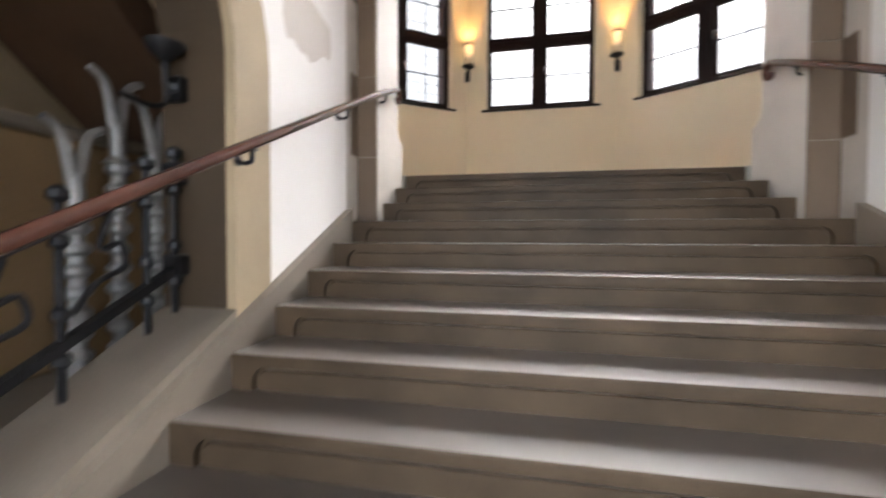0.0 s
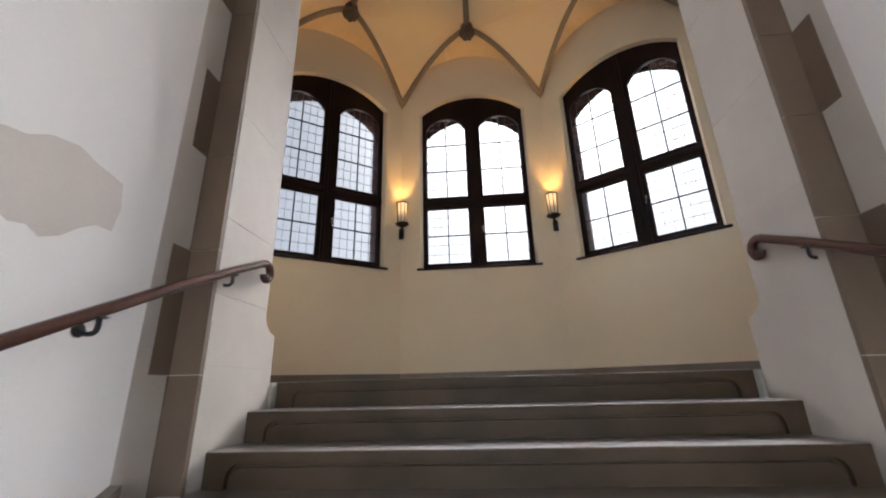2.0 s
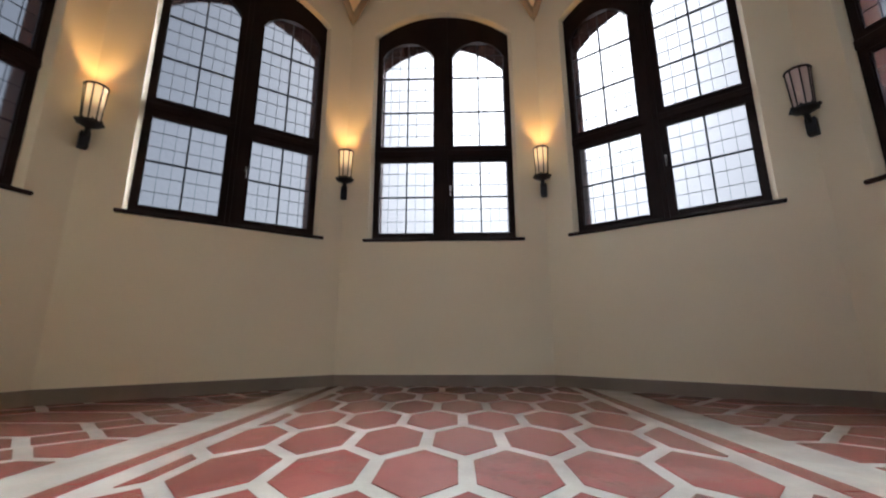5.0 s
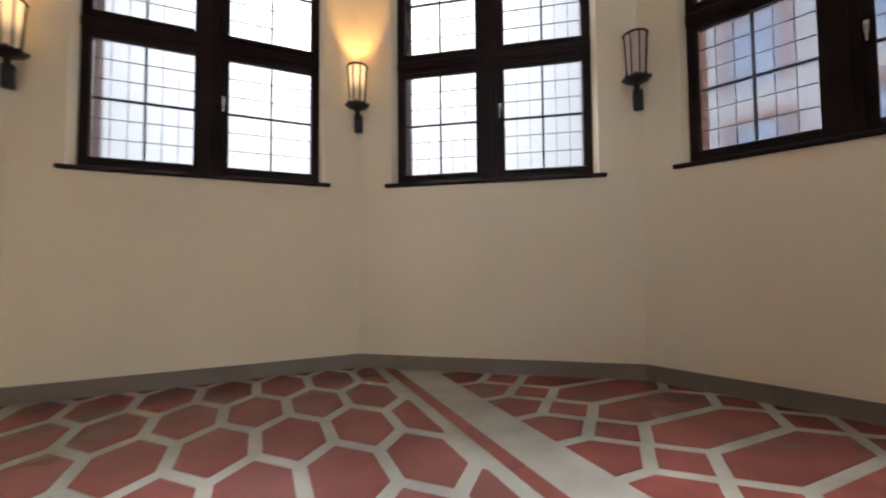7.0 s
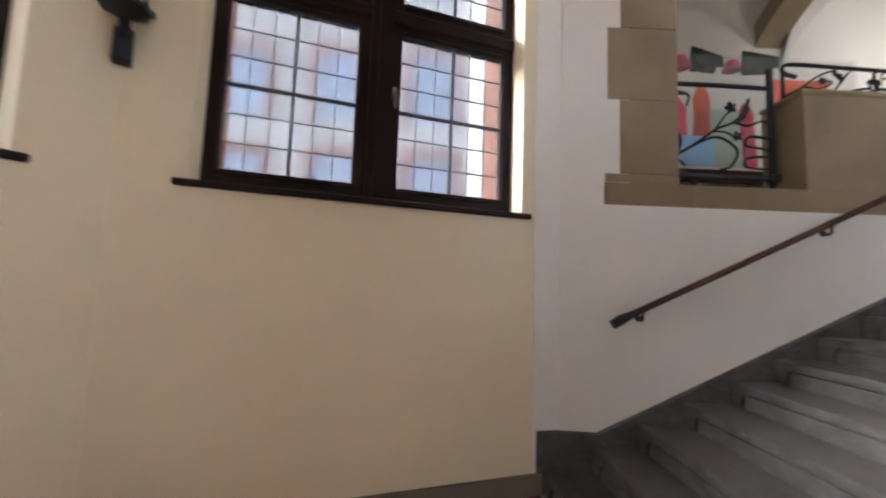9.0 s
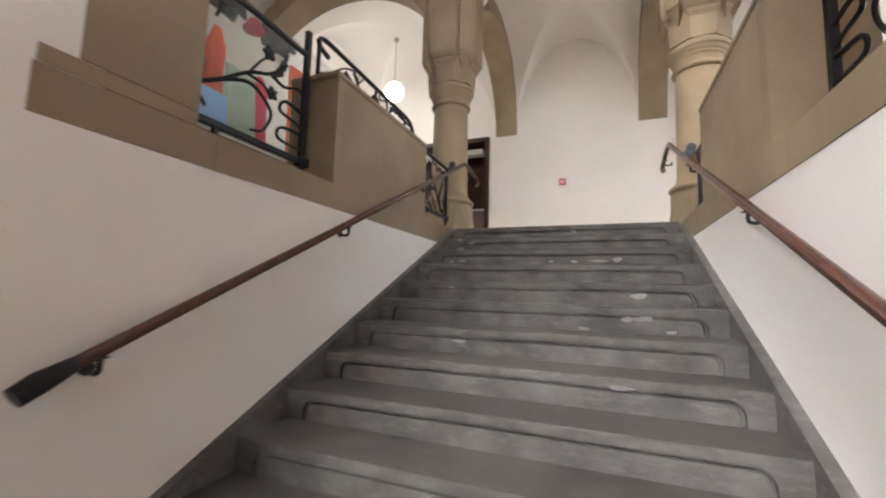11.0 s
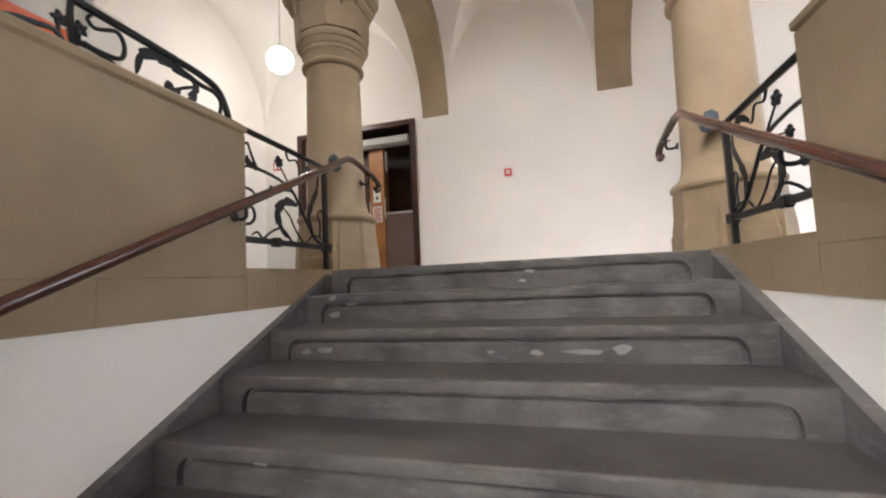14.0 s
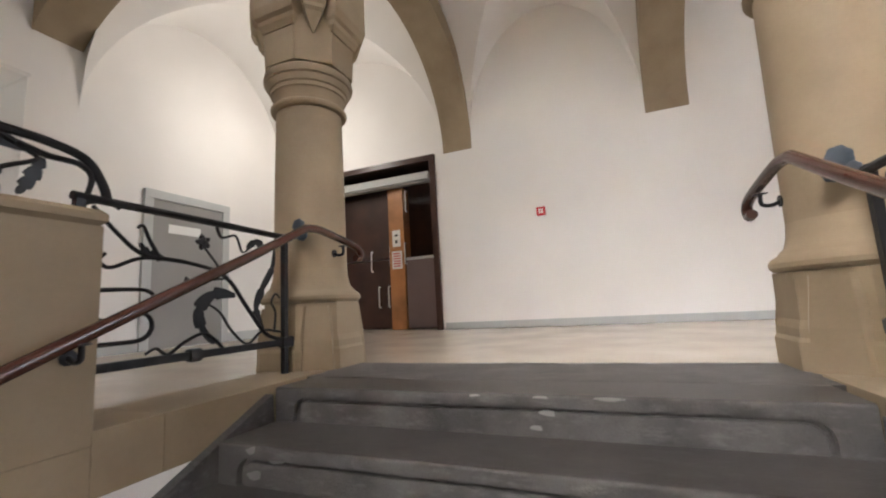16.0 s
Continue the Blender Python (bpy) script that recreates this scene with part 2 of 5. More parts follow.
class Shape:
    """Collects vertices and faces of one mesh."""

    def __init__(self):
        self.v, self.f = [], []

    def add(self, vs, fs):
        n = len(self.v)
        self.v += [tuple(p) for p in vs]
        self.f += [tuple(i + n for i in f) for f in fs]

    def box(self, x0, x1, y0, y1, z0, z1, b=0.0):
        if b <= 0:
            self.add([(x, y, z) for z in (z0, z1) for y in (y0, y1) for x in (x0, x1)],
                     [(0, 2, 3, 1), (4, 5, 7, 6), (0, 1, 5, 4), (2, 6, 7, 3), (0, 4, 6, 2), (1, 3, 7, 5)])
        else:
            self.loft([[(x0 + i, y0 + i, z), (x1 - i, y0 + i, z), (x1 - i, y1 - i, z), (x0 + i, y1 - i, z)]
                       for i, z in ((b, z0), (0, z0 + b), (0, z1 - b), (b, z1))])

    def loft(self, rings, closed=True, caps=True):
        n, m = len(rings[0]), len(rings)
        fs = []
        for i in range(m - 1):
            for j in range(n if closed else n - 1):
                k = (j + 1) % n
                fs.append((i * n + j, i * n + k, (i + 1) * n + k, (i + 1) * n + j))
        if caps and closed:
            fs.append(tuple(reversed(range(n))))
            fs.append(tuple((m - 1) * n + j for j in range(n)))
        self.add([p for r in rings for p in r], fs)

    def lathe(self, cx, cy, profile, seg=24, start=0.0):
        self.loft([[(cx + r * math.cos(start + 2 * math.pi * j / seg), cy + r * math.sin(start + 2 * math.pi * j / seg), z) for j in range(seg)]
                   for r, z in profile])

    def tube(self, pts, r, seg=8, taper=None, flat=1.0):
        pts = [Vector(p) for p in pts]
        rings = []
        side = None
        for i, p in enumerate(pts):
            d = (pts[min(i + 1, len(pts) - 1)] - pts[max(i - 1, 0)]).normalized()
            if side is None:
                side = d.orthogonal().normalized() if abs(d.z) > 0.95 else d.cross(Vector((0, 0, 1))).normalized()
            else:
                side = (side - d * side.dot(d)).normalized()
            up = side.cross(d)
            rad = r * (taper[i] if taper else 1)
            rings.append([p + (side * math.cos(a) * flat + up * math.sin(a)) * rad for a in [2 * math.pi * j / seg for j in range(seg)]])
        self.loft(rings)

    def prism(self, outline, place, d0, d1):
        """Extrude a flat outline; place(u, w, d) gives the point in space."""
        n = len(outline)
        vs = [place(u, w, d0) for u, w in outline] + [place(u, w, d1) for u, w in outline]
        fs = [tuple(reversed(range(n))), tuple(range(n, 2 * n))]
        fs += [(j, (j + 1) % n, n + (j + 1) % n, n + j) for j in range(n)]
        self.add(vs, fs)

    def weld(self):
        """Join touching blocks into one shell without inner faces."""
        seen, remap, verts = {}, [], []
        for p in self.v:
            key = tuple(round(c, 4) for c in p)
            if key not in seen:
                seen[key] = len(verts)
                verts.append(p)
            remap.append(seen[key])
        faces = [tuple(remap[i] for i in f) for f in self.f]
        count = {}
        for f in faces:
            count[frozenset(f)] = count.get(frozenset(f), 0) + 1
        self.v, self.f = verts, [f for f in faces if count[frozenset(f)] == 1 and len(set(f)) > 2]
        return self

    def mesh(self, name, mat, smooth=False):
        me = bpy.data.meshes.new(name)
        me.from_pydata(self.v, [], self.f)
        me.materials.append(mat)
        me.update()
        bm = bmesh.new()
        bm.from_mesh(me)
        bmesh.ops.recalc_face_normals(bm, faces=bm.faces)
        bm.to_mesh(me)
        bm.free()
        if smooth:
            me.shade_smooth()
            me.set_sharp_from_angle(angle=radians(35))
        return me


def part(name, shape, mat, parent=None, label="", smooth=False):
    ob = new(name, shape.mesh(name, mat, smooth))
    if parent is not None:
        ob.parent = parent
    if label:
        tagged(ob, label)
    return ob


def setting(name, shape, mat, label, category, smooth=False):
    return tagged(part(name, shape, mat, None, "", smooth), label, category, kind="structure")


def thing(name, base, label, category, group=""):
    e = new(name)
    e.empty_display_size = 0.1
    e.location = base
    return tagged(e, label, category, group)


def under(ob, thing_ob):
    """Make ob a part of thing_ob, keeping it where it stands."""
    ob.parent = thing_ob
    ob.matrix_parent_inverse = Matrix.Translation(thing_ob.location).inverted()
    return ob


def arc_z(u, half, spring, rise):
    """Height of a segmental arch over its half width."""
    if rise <= 0:
        return spring
    rad = (half * half + rise * rise) / (2 * rise)
    return spring + rise - rad + math.sqrt(max(0.0, rad * rad - u * u))


def arched_wall(s, place, u0, u1, z0, z1, c, half, sill, spring, rise, d0, d1, seg=18):
    """A wall from u0 to u1 with one arched opening round u = c; place(u, z, d)."""
    s.prism([(u0, z0), (c - half, z0), (c - half, z1), (u0, z1)], place, d0, d1)
    s.prism([(c + half, z0), (u1, z0), (u1, z1), (c + half, z1)], place, d0, d1)
    if sill > z0:
        s.prism([(c - half, z0), (c + half, z0), (c + half, sill), (c - half, sill)], place, d0, d1)
    top = [(c - half + 2 * half * i / seg) for i in range(seg + 1)]
    for a, b in zip(top, top[1:]):
        s.prism([(a, arc_z(a - c, half, spring, rise)), (b, arc_z(b - c, half, spring, rise)), (b, z1), (a, z1)], place, d0, d1)
    s.weld()


def smooth_path(pts, n=6):
    """Catmull-Rom through the points."""
    p = [Vector(pts[0])] + [Vector(q) for q in pts] + [Vector(pts[-1])]
    out = []
    for i in range(1, len(p) - 2):
        for j in range(n):
            t = j / n
            out.append(0.5 * ((2 * p[i]) + (p[i + 1] - p[i - 1]) * t + (2 * p[i - 1] - 5 * p[i] + 4 * p[i + 1] - p[i + 2]) * t * t
                              + (3 * p[i] - p[i - 1] - 3 * p[i + 1] + p[i + 2]) * t ** 3))
    out.append(p[-2])
    return out


# ---------------------------------------------------------------- plan
FZ, HZ = 2.096, 4.512            # landing and upper hall floors
CX, CY, AW = 0.306, 4.395, 4.66  # half decagon of the landing
RW = AW / math.cos(radians(18))
HS = AW * math.tan(radians(18))
RISE, TREAD = 0.1726, 0.349
F1Y = 4.45                       # top nosing of the lower flight
F2Y = 0.035                      # top nosing of the upper flight
LX, RX = -1.37, 2.17             # lower flight between its walls
JL, JR = -1.205, 1.985             # stone jambs at its head
IX, OX = 2.60, 5.17              # upper flight between its walls
YB = -4.35                       # back wall of the hall
EX = 9.2                         # east wall of the hall
TOP = 9.6


def bay(k):
    """place(u, z, d) on side k of the half decagon; d grows outward from the wall face."""
    a = radians(36 * k)
    n = Vector((math.sin(a), math.cos(a), 0))
    t = Vector((math.cos(a), -math.sin(a), 0))
    o = Vector((CX, CY, 0)) + n * AW
    return lambda u, z, d: o + t * u + n * d + Vector((0, 0, z))


def vertex(i):
    """Corner of the half decagon, i in -2.5 .. 2.5."""
    a = radians(36 * i)
    return Vector((CX + RW * math.sin(a), CY + RW * math.cos(a), 0))


def shift(k):
    """How far a window stands off the middle of its bay."""
    return {-1: 0.05, 2: -0.02}.get(k, 0.0)


W_HALF, W_SILL, W_SPRING, W_RISE = 1.125, 4.167, 7.66, 0.43

# ---------------------------------------------------------------- landing walls
for k in range(-2, 3):
    s = Shape()
    arched_wall(s, bay(k), -HS - 0.07, HS + 0.07, FZ - 0.3, TOP, shift(k), W_HALF, W_SILL, W_SPRING, W_RISE, 0, 0.22)
    for sd in (-1, 1):
        s.loft([[bay(k)(shift(k) + sd * u, z, d) for u, d in ((W_HALF + 0.01, 0.002), (W_HALF - 0.004, 0.002), (W_HALF - 0.045, 0.085), (W_HALF - 0.045, 0.118), (W_HALF + 0.01, 0.118))] for z in (W_SILL + 0.004, W_SPRING)])
    setting("wall_bay", s, PLASTER, "cream plastered wall of the polygonal landing with an arched window", "wall")
    s = Shape()
    arched_wall(s, bay(k), -HS - 0.2, HS + 0.2, FZ - 0.3, TOP, shift(k), W_HALF - 0.10, W_SILL - 0.02, W_SPRING - 0.30, W_RISE, 0.223, 0.55)
    setting("wall_outer", s, BRICK, "pink brick outer face of the landing wall", "wall")
    s = Shape()
    s.prism([(-HS, FZ), (HS, FZ), (HS, FZ + 0.15), (-HS, FZ + 0.15)], bay(k), -0.025, -0.001)
    setting("baseboard", s, BASE, "grey stone skirting along the landing wall", "skirting")


# ---------------------------------------------------------------- windows, built once and repeated round the landing
def make_window(low_glass, top_glass):
    win = thing("window_1", (0, 0, 0), "dark wooden arched window with four leaded lights", "window")
    win["kind"] = "structure"
    flat = lambda u, z, d: Vector((u, d, z))
    for side in (-1, 1):
        lo, hi = (-W_HALF - 0.02, 0) if side < 0 else (0, W_HALF + 0.02)
        s = Shape()
        arched_wall(s, flat, lo, hi, 5.57, 8.12, side * 0.575, 0.43, 5.69, 7.30, 0.29, 0.12, 0.20)
        arched_wall(s, flat, lo, hi, W_SILL - 0.01, 5.57, side * 0.575, 0.43, 4.28, 5.45, 0, 0.12, 0.20)
        part("window_frame", s, WOOD, win)
        # moulded inner edges of the casements
        s = Shape()
        for z0, z1 in ((4.28, 5.45), (5.69, 7.30)):
            for a, b in ((-0.43, -0.415), (0.415, 0.43)):
                s.box(side * 0.575 + a, side * 0.575 + b, 0.135, 0.185, z0, z1)
        s.box(side * 0.575 - 0.41, side * 0.575 + 0.41, 0.105, 0.135, 4.245, 4.285, 0.006)
        s.box(side * 0.575 - 0.41, side * 0.575 + 0.41, 0.105, 0.135, 5.44, 5.475, 0.006)
        s.box(side * 0.575 - 0.41, side * 0.575 + 0.41, 0.105, 0.135, 5.66, 5.70, 0.006)
        part("casement", s, WOOD, win)
        c = side * 0.575
        for z0, z1, rows, mat in ((4.28, 5.45, 2, low_glass), (5.69, 7.56, 3, top_glass)):
            h = (z1 - z0) / rows
            for i in range(2):
                for j in range(rows):
                    p = Shape()
                    p.box(c - 0.42 + 0.42 * i + 0.001, c + 0.42 * i - 0.001, 0.160, 0.164, z0 + h * j + 0.001, z0 + h * (j + 1) - 0.001)
                    g = part("pane", p, mat, win)
                    g.visible_shadow = False
            bars = Shape()
            bars.box(c - 0.011, c + 0.011, 0.148, 0.176, z0, z1)
            for j in range(1, rows):
                bars.box(c - 0.43, c + 0.43, 0.150, 0.174, z0 + h * j - 0.011, z0 + h * j + 0.011)
            part("glazing_bar", bars, LEAD, win)
            lead = Shape()
            for i in range(2):
                for q in (1, 2):
                    u = c - 0.42 + 0.42 * i + 0.42 * q / 3
                    lead.box(u - 0.0024, u + 0.0024, 0.155, 0.169, z0, z1)
            for j in range(rows):
                for q in (1, 2):
                    z = z0 + h * (j + q / 3)
                    lead.box(c - 0.43, c + 0.43, 0.156, 0.168, z - 0.0028, z + 0.0028)
            part("leading", lead, LEAD, win)
    s = Shape()
    s.box(-0.075, 0.075, 0.085, 0.119, W_SILL, 8.02, 0.012)
    s.box(-0.018, 0.018, 0.070, 0.085, W_SILL, 8.0, 0.005)
    part("mullion", s, WOOD, win)
    s = Shape()
    s.box(-W_HALF, W_HALF, 0.095, 0.119, 5.52, 5.62, 0.010)
    part("transom", s, WOOD, win)
    s = Shape()
    s.box(-1.19, 1.19, -0.035, 0.12, 4.128, W_SILL + 0.003, 0.008)
    part("window_sill", s, WOOD, win)
    s = Shape()
    s.tube([(0.11, 0.09, 4.97), (0.11, 0.065, 4.98), (0.11, 0.06, 4.92), (0.11, 0.07, 4.86)], 0.009, 6)
    s.box(0.095, 0.125, 0.095, 0.119, 4.93, 5.03, 0.004)
    part("handle", s, STEEL, win, "small polished metal window handle")
    return win


def bay_pose(k):
    a = radians(36 * k)
    return Matrix.Translation((CX + AW * math.sin(a), CY + AW * math.cos(a), 0)) @ Matrix.Rotation(-a, 4, "Z") @ Matrix.Translation((shift(k), 0, 0))


window = make_window(GLASS_LOW, GLASS_TOP)
window.matrix_basis = bay_pose(-2)
east = make_window(GLASS_EAST, GLASS_EAST)
east.name = "window_5"
east.matrix_basis = bay_pose(2)
for k in range(-1, 2):
    w = copy_thing(window, bay_pose(k))
    w.name = "window_%d" % (k + 3)


# ---------------------------------------------------------------- landing floor
def clip(poly, inside):
    """Clip a convex polygon by half planes (nx, ny, c): keep nx*x + ny*y <= c."""
    for nx, ny, c in inside:
        out = []
        for i, p in enumerate(poly):
            q = poly[(i + 1) % len(poly)]
            a, b = nx * p[0] + ny * p[1] - c, nx * q[0] + ny * q[1] - c
            if a <= 0:
                out.append(p)
            if (a < 0 < b) or (b < 0 < a):
                t = a / (a - b)
                out.append((p[0] + (q[0] - p[0]) * t, p[1] + (q[1] - p[1]) * t))
        poly = out
        if len(poly) < 3:
            return []
    return poly


def area(p):
    return abs(sum(p[i][0] * p[(i + 1) % len(p)][1] - p[(i + 1) % len(p)][0] * p[i][1] for i in range(len(p)))) / 2


ROOM = [(math.sin(radians(36 * k)), math.cos(radians(36 * k)), AW - 0.03 + CX * math.sin(radians(36 * k)) + CY * math.cos(radians(36 * k))) for k in range(-2, 3)]
ROOM.append((0, -1, -(F1Y + 0.12)))
s = Shape()
s.prism([tuple(vertex(i).xy) for i in (-2.5, -1.5, -0.5, 0.5, 1.5, 2.5)] + [(JR - 0.012, 4.395), (JR - 0.012, 4.52), (JL + 0.012, 4.52), (JL + 0.012, 4.395)], lambda x, y, d: Vector((x, y, d)), FZ - 0.25, FZ - 0.003)
landing = setting("floor", s, PALE_TILE, "landing floor of red tiles set between pale strips", "floor")
RED_SHAPES = {}


def red_piece(poly, x, y):
    """One red tile, flat outline given about its middle, standing a little proud."""
    key = tuple((round(a, 3), round(b, 3)) for a, b in poly)
    if key not in RED_SHAPES:
        q = Shape()
        inner = [(a * 0.985, b * 0.985) for a, b in poly]
        q.loft([[(a, b, -0.004) for a, b in poly], [(a, b, -0.0005) for a, b in poly], [(a, b, 0.001) for a, b in inner]])
        RED_SHAPES[key] = q.mesh("tile", RED_TILE)
    ob = new("tile", RED_SHAPES[key])
    ob.location = (x, y, FZ)
    ob.parent = landing
    return ob


def lay(poly, planes):
    cut = clip(poly, planes)
    if len(cut) < 3 or area(cut) < 0.004:
        return
    mx = sum(p[0] for p in cut) / len(cut)
    my = sum(p[1] for p in cut) / len(cut)
    red_piece([(p[0] - mx, p[1] - my) for p in cut], mx, my)


TILES = []
for r in range(-3, 6):
    for c in range(-5, 6):
        x = 0.53 + 0.466 * c + (0.233 if r % 2 else 0)
        y = 6.04 + 0.655 * r
        TILES.append(([(x - 0.192, y - 0.180), (x, y - 0.385), (x + 0.192, y - 0.180), (x + 0.192, y + 0.180), (x, y + 0.385), (x - 0.192, y + 0.180)],
                      ROOM + [(1, 0, 1.95), (-1, 0, 0.99)]))
for a, b in ((2.06, 2.17), (-1.25, -1.14)):
    for j in range(8):
        y = 4.55 + 0.6 * j
        TILES.append(([(a, y), (b, y), (b, y + 0.597), (a, y + 0.597)], ROOM))
# side fields: long hexagons and small squares set cornerwise
for edge, side in ((2.535, 1), (-1.61, -1)):
    lim = ROOM + [(-side, 0, -side * edge)]
    for r in range(-5, 6):
        y = 6.73 + 0.48 * r
        for c in range(-1, 3):
            x = edge + side * (1.165 + 1.36 * c)
            TILES.append(([(x - 0.61, y), (x - 0.40, y - 0.20), (x + 0.40, y - 0.20), (x + 0.61, y), (x + 0.40, y + 0.20), (x - 0.40, y + 0.20)], lim))
            x, yy = edge + side * (0.485 + 1.36 * c), y + 0.24
            TILES.append(([(x - 0.20, yy), (x, yy - 0.19), (x + 0.20, yy), (x, yy + 0.19)], lim))


# ---------------------------------------------------------------- stairs
def u_line(h, top, r, low):
    """Inverted U with rounded shoulders, from foot to foot."""
    half = [(-h, low)] + [(-h + r - r * math.cos(a), top - r + r * math.sin(a)) for a in [math.pi / 2 * q / 6 for q in range(7)]]
    return half + [(-x, z) for x, z in reversed(half)]


def step_mesh(width, depth, mat, top_mat):
    """Stone step: a raised band, a narrow groove and a sunk panel on the riser, rounded nosing."""
    s = Shape()
    h, g = width / 2, 0.030
    s.loft([[(x, g, -RISE), (x, depth, -RISE), (x, depth, 0), (x, g, 0)] for x in (-h, h)])
    inner = u_line(h - 0.115, -0.052, 0.075, -RISE)
    n = len(inner)
    outer = [(-h, -RISE)] + [(-h, -0.052 + 0.040 * q / 6) for q in range(7)]
    outer += [(-x, z) for x, z in reversed(outer)]
    vs = [(x, 0.0, z) for x, z in inner] + [(x, 0.0, z) for x, z in outer] + [(x, g, z) for x, z in inner]
    s.add(vs, [(j, j + 1, n + j + 1, n + j) for j in range(n - 1)] + [(j, 2 * n + j, 2 * n + j + 1, j + 1) for j in range(n - 1)])
    nose = [(0.0, -0.012), (0.0015, -0.006), (0.006, -0.0015), (0.013, 0.0), (g, 0.0), (g, -0.012)]
    s.loft([[(x, y, z) for y, z in nose] for x in (-h, h)])
    panel = u_line(h - 0.133, -0.070, 0.060, -RISE)
    m = len(panel)
    bev = u_line(h - 0.139, -0.076, 0.055, -RISE)
    vs = [(x, 0.013, z) for x, z in bev] + [(x, 0.019, z) for x, z in panel] + [(x, g, z) for x, z in panel]
    s.add(vs, [tuple(range(m))] + [(j, m + j, m + j + 1, j + 1) for j in range(m - 1)] + [(m + j, 2 * m + j, 2 * m + j + 1, m + j + 1) for j in range(m - 1)])
    me = s.mesh("step", mat)
    # upward faces take a second tone: light by facing is put into colour
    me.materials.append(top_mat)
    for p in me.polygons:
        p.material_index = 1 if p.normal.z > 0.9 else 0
    return me


def flight(name, base, label, xm, width, nose_y, top_z, count, way, mat, top_mat, narrow=None):
    st = thing(name, base, label, "staircase")
    st["kind"] = "structure"
    wide = step_mesh(width, TREAD + 0.05, mat, top_mat)
    slim = step_mesh(narrow, TREAD + 0.05, mat, top_mat) if narrow else wide
    for j in range(count):
        ob = new("step", slim if narrow and j < 3 else wide)
        ob.matrix_basis = Matrix.Translation((xm, nose_y - way * TREAD * j, top_z - RISE * j)) @ Matrix.Rotation(0 if way > 0 else math.pi, 4, "Z")
        under(ob, st)
    return st


lower = flight("stair_lower", ((LX + RX) / 2, 2.4, 0), "dark worn stone stair rising to the landing", (LX + RX) / 2, RX - LX - 0.10, F1Y, FZ, 12, 1, SHADED_STEP, DARK_TREAD, JR - JL - 0.02)
upper = flight("stair_upper", ((IX + OX) / 2, 2.3, FZ), "grey worn stone stair rising to the upper hall", (IX + OX) / 2, OX - IX - 0.10, F2Y, HZ, 14, -1, STEP, SHADED_TREAD)


def sloped(s, x0, x1, y_a, z_a, y_b, z_b, drop):
    s.prism([(y_a, z_a - drop), (y_b, z_b - drop), (y_b, z_b), (y_a, z_a)], lambda y, z, d: Vector((d, y, z)), x0, x1)


def nose1(y):
    return FZ - (F1Y - y) * RISE / TREAD


def nose2(y):
    return HZ - (y - F2Y) * RISE / TREAD


for x0, x1 in ((LX, LX + 0.055), (RX - 0.055, RX)):
    s = Shape()
    sloped(s, x0, x1, 0.1, nose1(0.1) + 0.10, 3.40, nose1(3.40) + 0.10, 0.6)
    under(part("stringer", s, BASE, lower), lower)
for x0, x1 in ((IX, IX + 0.055), (OX - 0.055, OX)):
    s = Shape()
    pl = lambda y, z, d: Vector((d, y, z))
    s.prism([(4.64, FZ), (4.64, FZ + 0.45), (4.17, FZ + 0.435), (0.42, nose2(0.42) - 0.008), (0.06, HZ - 0.03), (0.02, HZ - 0.5), (3.9, FZ)], pl, x0, x1)
    under(part("stringer", s, STEP, upper), upper)

# worn pale chips on the upper stair
s = Shape()
for x, j, drop, dx, dz in ((3.13, 4, 0.097, 0.055, 0.022), (3.23, 5, 0.080, 0.035, 0.018), (3.13, 5, 0.072, 0.065, 0.017), (4.91, 1, 0.125, 0.040, 0.020), (4.79, 1, 0.055, 0.045, 0.018), (4.77, 2, 0.115, 0.045, 0.018),
                           (4.89, 2, 0.124, 0.028, 0.015), (3.26, 2, 0.110, 0.040, 0.020), (3.42, 2, 0.122, 0.09, 0.010), (3.64, 2, 0.125, 0.030, 0.014), (3.74, 0, 0.135, 0.025, 0.012), (3.69, 0, 0.074, 0.032, 0.014), (2.97, 5, 0.155, 0.03, 0.012),
                           (3.45, 0, 0.010, 0.055, 0.006), (3.71, 0, 0.010, 0.030, 0.005), (4.00, 0, 0.010, 0.025, 0.005), (4.92, 1, 0.02, 0.025, 0.016), (3.51, 5, 0.158, 0.04, 0.010), (3.86, 2, 0.123, 0.02, 0.010), (4.62, 4, 0.06, 0.03, 0.008), (4.30, 6, 0.09, 0.05, 0.008), (3.3, 7, 0.05, 0.06, 0.010)):
    y, z = F2Y + TREAD * j, HZ - RISE * j - drop
    deep = 0.010 if 0.05 < drop else -0.003
    s.prism([(x + dx * math.cos(a) * (1 + 0.22 * math.sin(3 * a + j + x * 9)), z + dz * math.sin(a) * (1 + 0.25 * math.sin(2 * a + x * 7))) for a in [2 * math.pi * q / 16 for q in range(16)]],
            lambda u, w, d: Vector((u, d, w)), y - deep - 0.006, y - deep)
under(part("chipped_edge", s, WORN, upper, "pale chipped spots on the risers"), upper)

